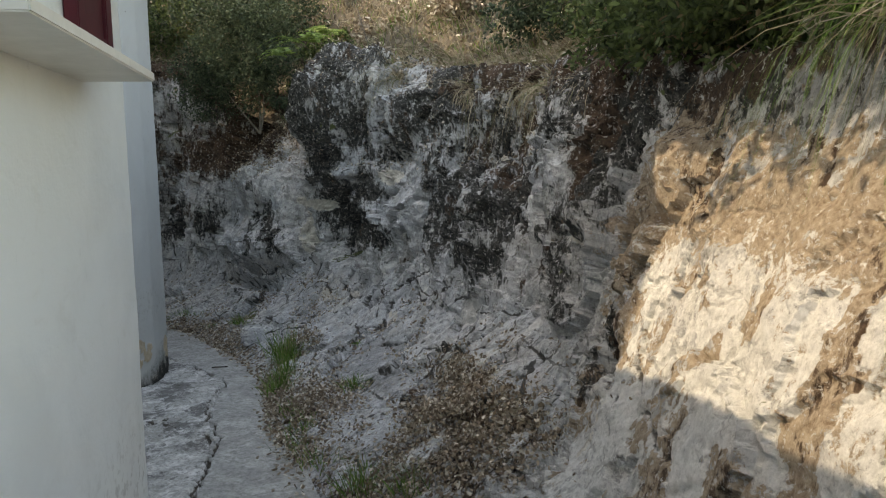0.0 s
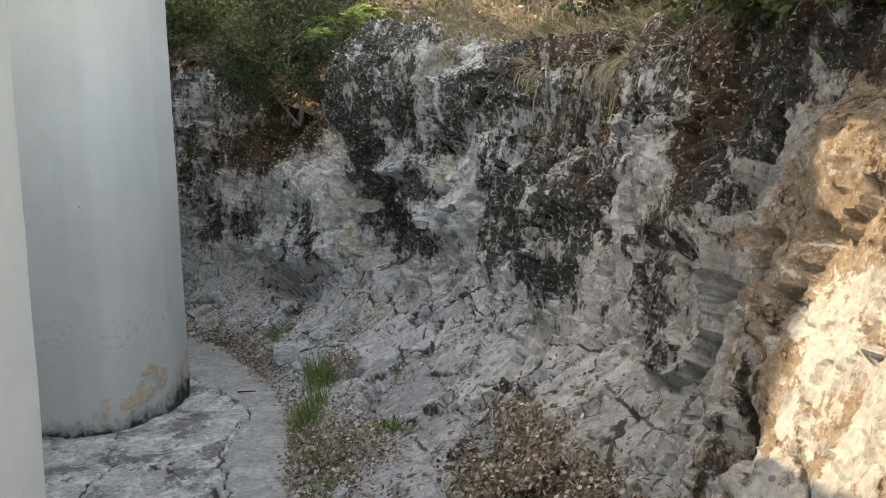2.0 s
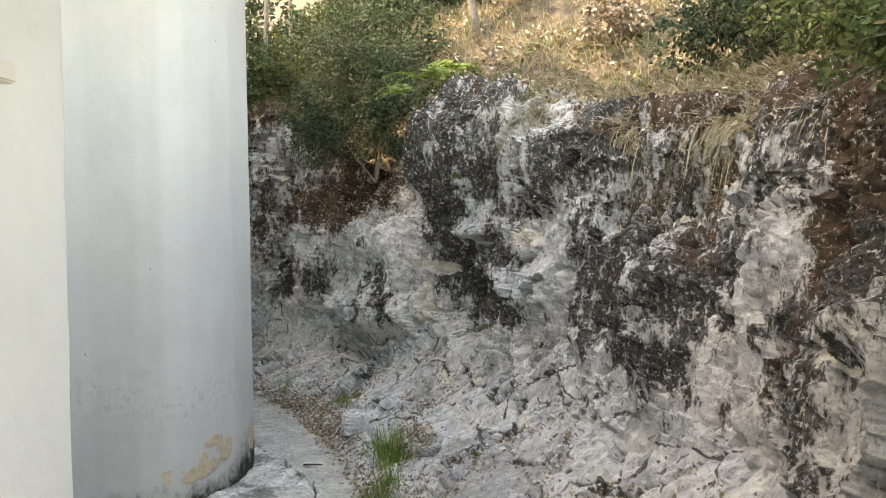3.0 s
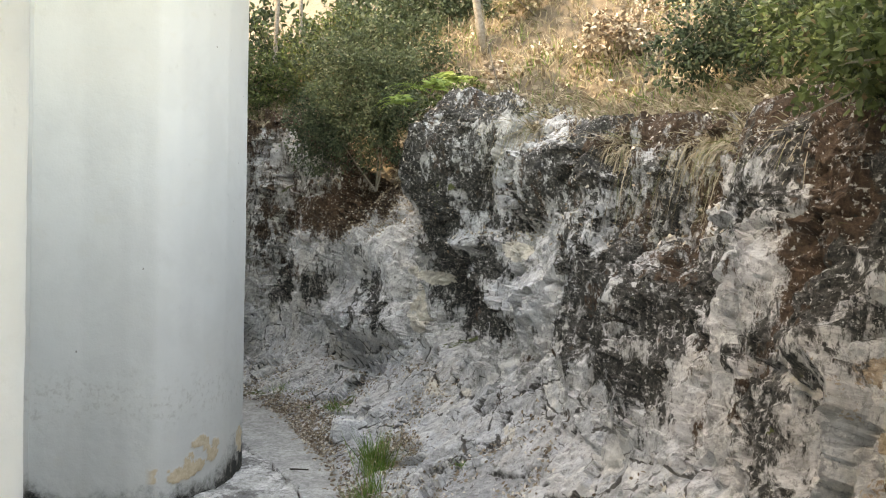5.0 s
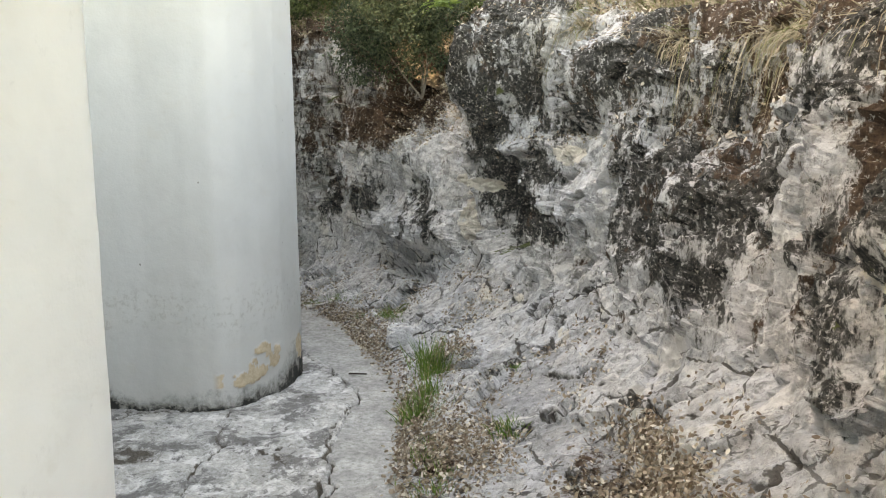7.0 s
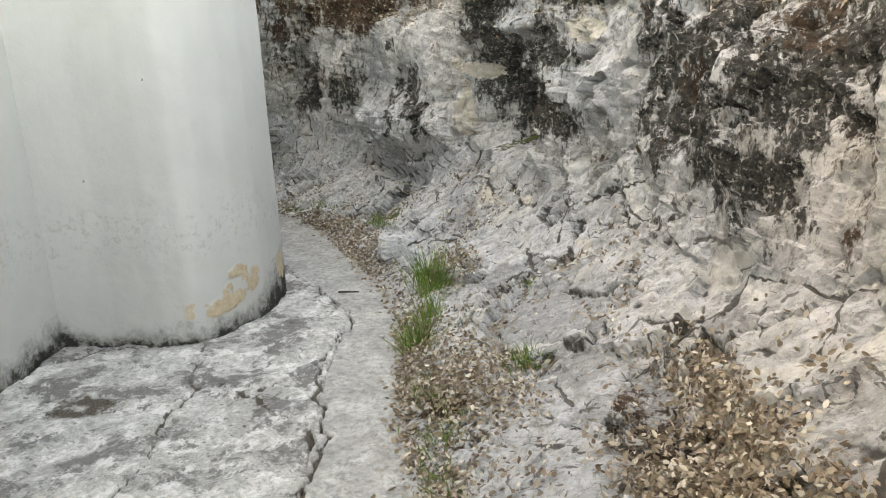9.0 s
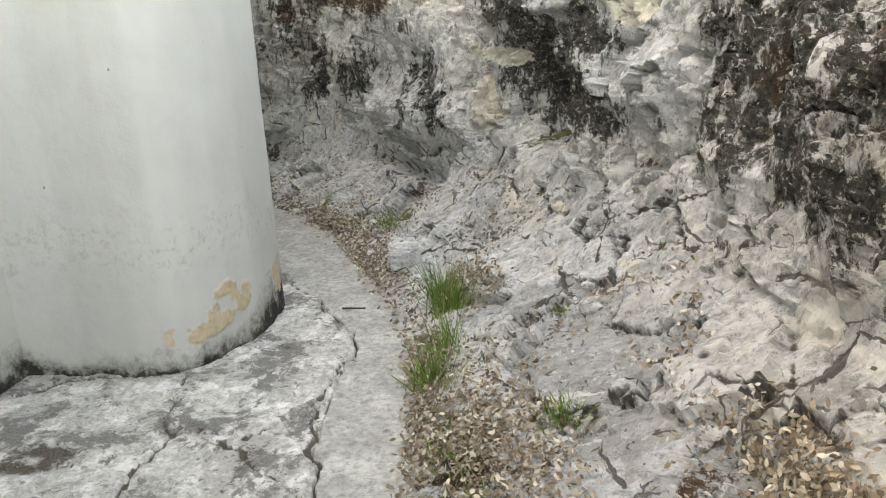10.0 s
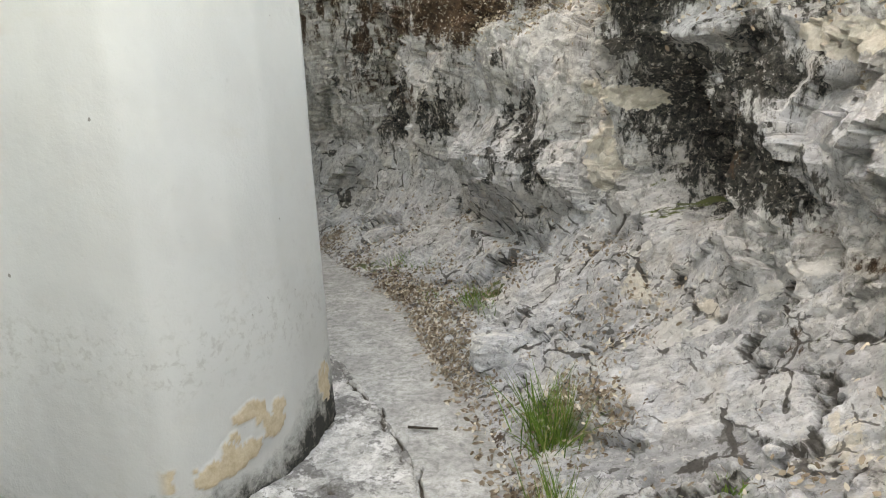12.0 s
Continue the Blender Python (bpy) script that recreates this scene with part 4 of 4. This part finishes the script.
def tube(bm, pts, r0, r1, sides=6):
    rings, side = [], None
    for k, p in enumerate(pts):
        d = (Vector(pts[min(k + 1, len(pts) - 1)]) - Vector(pts[max(k - 1, 0)])).normalized()
        side = (side or d.orthogonal())
        side = (side - d * side.dot(d)).normalized()
        up = d.cross(side)
        r = r0 + (r1 - r0) * k / (len(pts) - 1)
        rings.append([bm.verts.new(Vector(p) + r * (math.cos(a) * side + math.sin(a) * up)) for a in (2 * math.pi * j / sides for j in range(sides))])
    for A, B in zip(rings, rings[1:]):
        for j in range(sides):
            bm.faces.new((A[j], A[(j + 1) % sides], B[(j + 1) % sides], B[j]))
    bm.faces.new(rings[-1])
    bm.faces.new(rings[0][::-1])


def limb(p, q, sag, k=6):
    p, q = np.array(p, float), np.array(q, float)
    j = rng.normal(size=3) * sag
    return [tuple(p + (q - p) * t + j * math.sin(math.pi * t)) for t in np.linspace(0, 1, k)]


def under(th, ob):
    ob.parent = th
    ob.matrix_parent_inverse = Matrix.Translation(th.location).inverted()
    return ob


def shrub(base, clumps, count, leaf, material, label, category="shrub", group=""):
    """Stems from one root to leafy clumps of uneven density."""
    th = tagged(empty("shrub", *base), label, category, group)
    C, Wy = [], []
    for cx, cy, cz, rx, ry, rz in clumps:
        bm = bmesh.new()
        tube(bm, limb(base, (cx, cy, cz), 0.08), 0.014, 0.005, 5)
        for _ in range(5):
            e = np.array((cx, cy, cz)) + rng.normal(size=3) * np.array((rx, ry, rz)) * 0.6
            tube(bm, limb((cx, cy, cz), e, 0.05, 4), 0.006, 0.002, 4)
        under(th, part("stem", bm, BARK))
        n = int(count / len(clumps))
        k = max(10, n // 28)
        sub = rng.normal(size=(k, 3))
        sub = sub / np.linalg.norm(sub, axis=1, keepdims=True) * rng.uniform(0.2, 1.3, (k, 1))
        pick = rng.integers(0, k, n)
        p = (sub[pick] + rng.normal(size=(n, 3)) * 0.1) * np.array((rx, ry, rz)) + np.array((cx, cy, cz))
        C.append(p)
        Wy.append(rng.normal(size=(n, 3)) + sub[pick] * 0.8 + np.array((0, 0, -0.15)))
    V, F = leaves(np.concatenate(C), np.concatenate(Wy), leaf, leaf * 0.28)
    under(th, mesh_of("crown", V, F, material))
    return th


def hz(x, y):
    return float(hill_z(np.array([x]), np.array([min(y, 11.4)]))[0]) + max(y - 11.4, 0) * 0.25


def root(x, y):
    return (x, y, hz(x, y) - 0.03)


EVERGREEN = "dense dark green evergreen shrub growing on the bank"
shrub(root(-0.5, 8.75), [(-0.95, 8.75, 2.75, 0.4, 0.35, 0.38), (-0.45, 8.6, 2.85, 0.42, 0.3, 0.42), (-0.6, 8.8, 3.3, 0.5, 0.35, 0.35)], 24000, 0.033, BUSH, EVERGREEN)
shrub(root(-0.3, 9.6), [(-0.3, 9.5, 3.6, 0.5, 0.4, 0.45), (-0.9, 9.7, 3.7, 0.5, 0.4, 0.5)], 12000, 0.045, BUSH, EVERGREEN)
shrub(root(-1.3, 10.4), [(-1.5, 10.3, 3.5, 0.5, 0.4, 0.4), (-1.2, 10.6, 4.0, 0.6, 0.4, 0.5), (-2.1, 10.6, 3.6, 0.5, 0.4, 0.5)], 12000, 0.045, OAK, "loose grey-green shrub below slim trunks")
shrub(root(0.5, 10.6), [(0.4, 10.6, 4.5, 0.7, 0.5, 0.5), (-0.3, 10.9, 4.5, 0.6, 0.5, 0.6)], 8000, 0.065, BUSH, EVERGREEN)
shrub(root(-2.2, 12.5), [(-2.2, 12.5, 4.2, 0.9, 0.6, 0.9), (-1.0, 12.8, 4.8, 0.9, 0.6, 0.9), (0.2, 13.2, 5.3, 0.9, 0.6, 0.9), (-3.4, 12.3, 4.0, 0.9, 0.6, 1.1)], 14000, 0.1, BUSH, "tall dark thicket at the top of the bank")
TRAILING = "leafy green oak scrub leaning over the rock edge"
shrub(root(2.1, 5.5), [(1.75, 5.6, 2.85, 0.35, 0.35, 0.28), (2.15, 5.3, 2.9, 0.4, 0.35, 0.33), (2.5, 5.9, 3.15, 0.5, 0.4, 0.35)], 11000, 0.036, BUSH, TRAILING, group="scrub along the rim")
shrub(root(2.3, 4.6), [(2.05, 4.75, 2.68, 0.36, 0.4, 0.26), (2.3, 4.3, 2.75, 0.4, 0.4, 0.32), (2.0, 4.15, 2.5, 0.25, 0.3, 0.2), (2.6, 5.0, 3.0, 0.5, 0.4, 0.35)], 12000, 0.038, OAK, TRAILING, group="scrub along the rim")
shrub(root(2.2, 3.5), [(1.66, 3.55, 2.24, 0.26, 0.38, 0.2), (1.75, 3.1, 2.2, 0.28, 0.38, 0.2), (2.1, 3.3, 2.45, 0.4, 0.45, 0.3), (2.4, 3.7, 2.75, 0.4, 0.4, 0.35)], 16000, 0.038, OAK, TRAILING, group="scrub along the rim")
shrub(root(2.2, 2.4), [(1.62, 2.6, 2.2, 0.3, 0.38, 0.2), (1.7, 2.1, 2.22, 0.34, 0.45, 0.22), (2.1, 2.4, 2.45, 0.4, 0.5, 0.3), (2.0, 1.7, 2.35, 0.3, 0.4, 0.25)], 15000, 0.038, OAK, TRAILING, group="scrub along the rim")


def tree(base, lean, height, r, crowns, count, leaf, label):
    th = tagged(empty("tree", *base), label, "tree")
    top = (base[0] + lean[0], base[1] + lean[1], base[2] + height)
    bm = bmesh.new()
    tube(bm, limb(base, top, 0.06, 9), r, r * 0.6, 9)
    under(th, part("trunk", bm, BARK, smooth=True))
    if not crowns:
        return th
    C, Wy = [], []
    for cx, cy, cz, rx, ry, rz in crowns:
        bm = bmesh.new()
        tube(bm, limb(top, (cx, cy, cz), 0.12), r * 0.55, r * 0.15, 6)
        for _ in range(5):
            e = np.array((cx, cy, cz)) + rng.normal(size=3) * np.array((rx, ry, rz)) * 0.55
            tube(bm, limb((cx, cy, cz), e, 0.06, 4), r * 0.15, r * 0.05, 5)
        under(th, part("limb", bm, BARK))
        n = count // len(crowns)
        k = max(6, n // 40)
        sub = rng.normal(size=(k, 3)) * 0.55
        pick = rng.integers(0, k, n)
        C.append((sub[pick] + rng.normal(size=(n, 3)) * 0.13) * np.array((rx, ry, rz)) + np.array((cx, cy, cz)))
        Wy.append(rng.normal(size=(n, 3)))
    V, F = leaves(np.concatenate(C), np.concatenate(Wy), leaf, leaf * 0.3)
    under(th, mesh_of("crown", V, F, OAK))
    return th


# out-of-view canopy, added to throw leaf shade onto the upper rock
tree(root(2.5, 2.5), (-0.4, -0.2, 0), 1.0, 0.06, [(0.7, 1.1, 2.95, 0.4, 0.6, 0.12), (0.75, 2.1, 2.95, 0.4, 0.55, 0.12), (0.75, 2.9, 3.0, 0.4, 0.5, 0.12), (1.25, 1.7, 3.0, 0.45, 0.8, 0.15), (1.25, 2.9, 3.0, 0.4, 0.5, 0.15)], 13500, 0.085,
     "unseen oak canopy added to shade the upper rock")
for x, y, lx, h, r in ((-2.15, 11.2, 0.05, 3.5, 0.035), (-1.9, 11.9, -0.03, 3.8, 0.03), (-2.6, 11.6, 0.0, 3.6, 0.03), (0.6, 9.7, -0.3, 2.8, 0.05), (1.75, 10.2, 0.1, 3.2, 0.045), (2.1, 10.0, -0.25, 3.0, 0.05), (2.6, 10.8, 0.05, 3.2, 0.04)):
    b = root(x, y)
    tree(b, (lx, 0.1), h, r, [(x + lx, y + 0.3, b[2] + h + 0.7, 0.9, 0.9, 0.6)], 500, 0.09, "slim grey tree trunk on the upper bank")


def fern(x, y, z, size, fronds, toward):
    th = tagged(empty("fern", x, y, z), "bright green fern with drooping fronds on the bank", "fern", "ferns on the bank")
    for k in range(fronds):
        a = toward + rng.uniform(-1.3, 1.3)
        L = size * rng.uniform(0.7, 1.15)
        t = np.linspace(0, 1, 15)
        mid = np.stack([x + math.cos(a) * L * t, y + math.sin(a) * L * t, z + L * (0.75 * t - 0.85 * t * t)], -1)
        d = np.gradient(mid, axis=0)
        side = np.cross(d, np.array([0, 0, 1.0]))
        side /= np.linalg.norm(side, axis=1, keepdims=True)
        C = np.concatenate([mid[2:], mid[2:]])
        Wy = np.concatenate([side[2:] + d[2:] * 4, -side[2:] + d[2:] * 4])
        V, F = leaves(C, Wy, L * 0.26, L * 0.035, 0.1)
        taper = np.repeat(np.concatenate([1.1 - t[2:], 1.1 - t[2:]]), 6)[:, None]
        V = np.repeat(C, 6, 0) + (V - np.repeat(C, 6, 0)) * taper
        bm = bmesh.new()
        tube(bm, [tuple(q) for q in mid[::2]], 0.004, 0.0015, 4)
        stalk = under(th, part("frond", bm, FERN))
        tagged(under(stalk, mesh_of("foliage", V, F, FERN)), kind="stuff")
        stalk.children[0].matrix_parent_inverse = stalk.matrix_parent_inverse.inverted() @ Matrix.Translation(th.location).inverted()


fern(0.05, 7.95, 2.95, 0.5, 7, -2.2)
fern(0.3, 8.3, 3.1, 0.42, 6, -1.6)
fern(-0.15, 7.8, 2.8, 0.38, 5, -2.6)


# grass: green tufts along the path's edge, each one a plant
def tuft(x, y, z, height, count, spread, material, label, droop=0.25, lean=(0, 0, 0), name="grass_tuft", group="green tufts by the path"):
    r = rng.normal(size=(count, 3)) * np.array((spread, spread, 0.0)) + np.array((x, y, z - 0.02))
    w = rng.normal(size=(count, 3)) * 0.28 + np.array((0, 0, 1.0)) + np.array(lean) + (r - np.array((x, y, z))) * 2.0
    V, F = blades(r, w, height, 0.0028, droop)
    th = tagged(empty(name, x, y, z), label, "grass", group)
    tagged(under(th, mesh_of("foliage", V, F, material)), kind="stuff")
    return th


TUFT = "bright green grass tuft growing at the path edge"
for x, y, h, n, s in ((-0.22, 6.27, 0.36, 210, 0.045), (-0.26, 6.4, 0.3, 90, 0.05), (-0.25, 5.5, 0.25, 190, 0.05), (-0.2, 5.74, 0.3, 80, 0.04), (-0.1, 4.86, 0.09, 80, 0.07), (-0.1, 4.5, 0.11, 80, 0.06),
                      (-0.03, 4.68, 0.08, 60, 0.06), (-0.14, 5.08, 0.08, 60, 0.05), (0.22, 3.53, 0.22, 150, 0.06), (0.42, 3.3, 0.16, 90, 0.06), (-0.06, 4.24, 0.1, 80, 0.06), (0.02, 3.98, 0.11, 70, 0.06)):
    tuft(*on_slope(x, y), h, n, s, GRASS, TUFT)
for x, y, h, n, s in ((0.27, 4.95, 0.13, 150, 0.05), (-0.66, 7.68, 0.12, 90, 0.06), (-0.71, 7.8, 0.14, 90, 0.05), (-1.3, 8.6, 0.1, 90, 0.12), (-1.0, 8.1, 0.07, 60, 0.08), (0.3, 5.6, 0.06, 40, 0.03)):
    tuft(*on_slope(x, y), h, n, s, GRASS, "small yellowish-green grass clump rooted in a rock crack", 0.4, group="clumps in the cracks")
for x, y, z, n in ((1.68, 1.82, 2.0, 230), (1.64, 1.66, 1.93, 220), (1.72, 1.98, 2.05, 40)):
    tuft(x, y, z, 0.62, n, 0.06, STRAW if n == 220 else GRASS, "long grass hanging over the sunlit rock", 1.1, (-0.6, 0.0, -0.1), "hanging_grass", "long grass over the rim")


def meadow(name, n, ylim, ulim, height, droop, material, label, lean=(0, 0, 0)):
    y = rng.uniform(*ylim, n)
    u = ulim[0] + (ulim[1] - ulim[0]) * rng.uniform(0, 1, n) ** 1.1
    x = face_x(y, top_z(y)) + u
    keep = vnoise(np.stack([x, y, np.zeros(n)], -1), 2.2, 300) > -0.6
    x, y = x[keep], y[keep]
    r = np.stack([x, y, hill_z(x, y) - 0.01], -1)
    w = rng.normal(size=r.shape) * 0.45 + np.array((0, 0, 1.0)) + np.array(lean)
    V, F = blades(r, w, height, 0.0045, droop, 3)
    tagged(mesh_of(name, V, F, material), label, "grass", kind="stuff")


meadow("dry_grass", 46000, (4.6, 11.3), (0.08, 5.5), 0.32, 0.8, STRAW, "pale dry grass covering the bank above the rock")
meadow("rim_grass", 9000, (4.2, 6.8), (0.0, 0.5), 0.36, 1.3, STRAW, "dry grass hanging over the rock rim", (-0.7, -0.4, 0))
meadow("green_weeds", 6000, (4.6, 11.0), (0.15, 2.5), 0.18, 0.4, GRASS, "green weeds among the dry grass")


for x, y, s in ((1.1, 11.0, 0.45), (2.9, 8.4, 0.45), (3.3, 7.2, 0.5), (3.0, 6.4, 0.45), (0.2, 9.2, 0.3)):
    b = root(x, y)
    shrub(b, [(x, y, b[2] + s * 0.8, s, s, s * 0.7), (x + 0.3, y + 0.2, b[2] + s * 1.2, s * 0.8, s * 0.8, s * 0.5)], 3000, 0.05, OAK, "low green scrub on the dry bank", group="scrub on the bank")
# dry brown scrub and bare stalks on the bank
for x, y, s in ((0.9, 7.4, 0.3), (1.5, 8.2, 0.35), (0.7, 8.8, 0.35), (1.6, 6.9, 0.3), (2.2, 7.6, 0.35), (1.2, 9.8, 0.4), (2.6, 9.2, 0.45)):
    b = root(x, y)
    shrub(b, [(x, y, b[2] + s * 0.7, s, s, s * 0.6), (x - 0.2, y - 0.1, b[2] + s * 0.4, s * 0.8, s * 0.8, s * 0.4)], 1500, 0.05, LITTER if s < 0.34 else STRAW, "withered brown scrub among the dry grass", group="withered scrub")
for k in range(16):
    y = 4.5 + 5 * rng.uniform()
    x = float(face_x(np.array([y]), top_z(np.array([y])))[0]) + rng.uniform(0.1, 1.2)
    b = root(x, y)
    bm = bmesh.new()
    tube(bm, limb(b, (x + rng.normal() * 0.25, y + rng.normal() * 0.2, b[2] + rng.uniform(0.35, 0.9)), 0.05, 7), 0.006, 0.002, 5)
    tagged(part("bare_stalk", bm, BARK), "thin bare grey stalk rising from the bank", "stalk", "bare stalks")


# dead leaves where the rock is flat enough to hold them, and on the bank
def litter():
    P, N = FACE.reshape(-1, 3), NORMAL.reshape(-1, 3)
    y, z = P[:, 1], P[:, 2]
    flat = smoothstep(np.abs(N[:, 2]), 0.45, 0.8)
    drift = fbm(P, 2.4, 2, 0.5, 320)
    w = flat * smoothstep(drift, 0.0, 0.35) * (z < 0.7) * (y > 2.6) * 0.35
    w += 0.8 * (1 - smoothstep(z, 0.03, 0.11)) * (z > -0.03) * (0.25 + smoothstep(drift, -0.3, 0.3))
    w += 2.6 * np.exp(-(((y - 4.0) / 0.5) ** 2 + ((z - 0.4) / 0.12) ** 2) ** 2) + 1.5 * np.exp(-(((y - 6.3) / 0.22) ** 2 + ((z - 0.2) / 0.09) ** 2) ** 2)
    w += 1.4 * np.exp(-(((y - 4.9) / 0.4) ** 2 + ((z - 0.1) / 0.07) ** 2) ** 2) + 2.0 * np.exp(-(((y - 3.4) / 0.35) ** 2 + ((z - 0.3) / 0.2) ** 2) ** 2)
    w += 0.5 * np.exp(-(((y - 8.7) / 0.5) ** 2 + ((z - 1.95) / 0.35) ** 2) ** 2) + 0.25 * flat * (z > 1.6) * (y > 4.5)
    w *= (y > 1.5) & (y < 10)
    pick = rng.choice(len(P), 38000, p=w / w.sum())
    nn = np.where(N[pick, 2:3] < 0, -N[pick], N[pick])
    c = P[pick] + rng.normal(size=(len(pick), 3)) * 0.02 + nn * rng.uniform(0.004, 0.02, (len(pick), 1))
    ways = np.cross(nn, rng.normal(size=nn.shape)) + nn * rng.uniform(-0.3, 0.6, (len(nn), 1))
    V1, F1 = leaves(c, ways, 0.024, 0.0075, 0.5, 0.22)
    y = rng.uniform(2.5, 11, 14000)
    x = face_x(y, top_z(y)) + rng.uniform(0.05, 1, 14000) ** 1.5 * 2.5
    c = np.stack([x, y, hill_z(x, y) + rng.uniform(0.0, 0.06, 14000)], -1)
    V2, F2 = leaves(c, rng.normal(size=c.shape) * np.array((1, 1, 0.5)), 0.06, 0.016, 0.4, 0.15)
    y = rng.uniform(3.4, 8.5, 450)
    x = edge_x(y) - np.abs(rng.normal(size=450)) * 0.06
    c = np.stack([x, y, np.full(450, 0.012)], -1)
    V3, F3 = leaves(c, rng.normal(size=c.shape) * np.array((1, 1, 0.12)), 0.035, 0.009, 0.4, 0.15)
    for V, F, nm, lb in ((V1, F1, "leaf_litter", "dead brown oak leaves lying in the rock pockets"), (V2, F2, "leaf_litter", "dead leaves strewn on the bank"), (V3, F3, "leaf_litter", "dry leaf scraps along the path edge")):
        tagged(mesh_of(nm, V, F, LITTER), lb, "dead leaves", kind="stuff")


litter()


# loose stones and split slabs
def stone(name, x, y, z, size, squash, seed, label, group="", turn=(0, 0, 0), mat=None):
    bm = bmesh.new()
    bmesh.ops.create_icosphere(bm, subdivisions=4, radius=1.0)
    v = np.array([q.co[:] for q in bm.verts])
    g, num, tilt = blocks(v + seed * 3.1, 1.1, seed)
    r = 1 + 0.25 * (num - 0.5) + 0.3 * tilt + 0.05 * fbm(v + seed, 4, 3, 0.6, seed)
    v = np.sign(v) * np.abs(v) ** 0.8 * r[:, None] * np.array(squash) * size
    for q, c in zip(bm.verts, v):
        q.co = c
    ob = part(name, bm, mat or ROCK)
    ob.matrix_world = pose(x, y, z, *turn)
    for key, val in (("slab", 0.8), ("white", 0.15), ("black", 0.2), ("tone", 0.5), ("grey", 0.6), ("split", 0.2)):
        a = ob.data.attributes.new(key, "FLOAT", "POINT")
        a.data.foreach_set("value", np.full(len(v), val, np.float32))
    a = ob.data.attributes.new("bed", "FLOAT_VECTOR", "POINT")
    a.data.foreach_set("vector", (v * np.array([0.4, 1, 1]) + seed).reshape(-1).astype(np.float32))
    return tagged(ob, label, "stone", group)


p = on_slope(-0.53, 7.02)
stone("boulder", p[0], p[1], p[2] + 0.03, 0.14, (1.0, 0.9, 0.75), 4, "rounded blue-grey boulder at the path edge")
SLABS = ((3.76, 0.5, 0.2, 3), (3.85, 0.2, 0.2, 17), (3.55, 0.22, 0.2, 19), (4.2, 0.12, 0.17, 23), (3.3, 0.32, 0.16, 29))
for y, z, s, seed in SLABS:
    p, n = on_face(y, z)
    stone("rock_slab", p[0] + 0.03, p[1], p[2] - 0.01, s * 0.85, (0.85, 1.0, 0.2), seed, "split grey limestone slab lying on the slope", "split slabs", (0, -32, seed * 40 % 50 - 25))
for k in range(34):
    y, z = 3.3 + 4.6 * rng.uniform() ** 1.3, rng.uniform(0.03, 0.4)
    p, n = on_face(y, z)
    s = 0.018 + 0.04 * rng.uniform() ** 2
    stone("loose_stone", p[0], p[1], p[2] + s * 0.3, s, (1.0, 0.8, 0.6), 30 + k, "small broken stone among the dead leaves", "loose stones", (0, 0, rng.uniform(0, 360)))

bm = bmesh.new()
tube(bm, [(-0.066, 0.004, 0.01), (-0.03, 0.0, 0.012), (0.01, -0.002, 0.011), (0.066, 0.003, 0.009)], 0.0065, 0.005, 7)
stick = tagged(part("charred_stick", bm, STICK), "short black charred stick lying on the path", "stick")
stick.location = (-0.79, 6.46, 0.004)
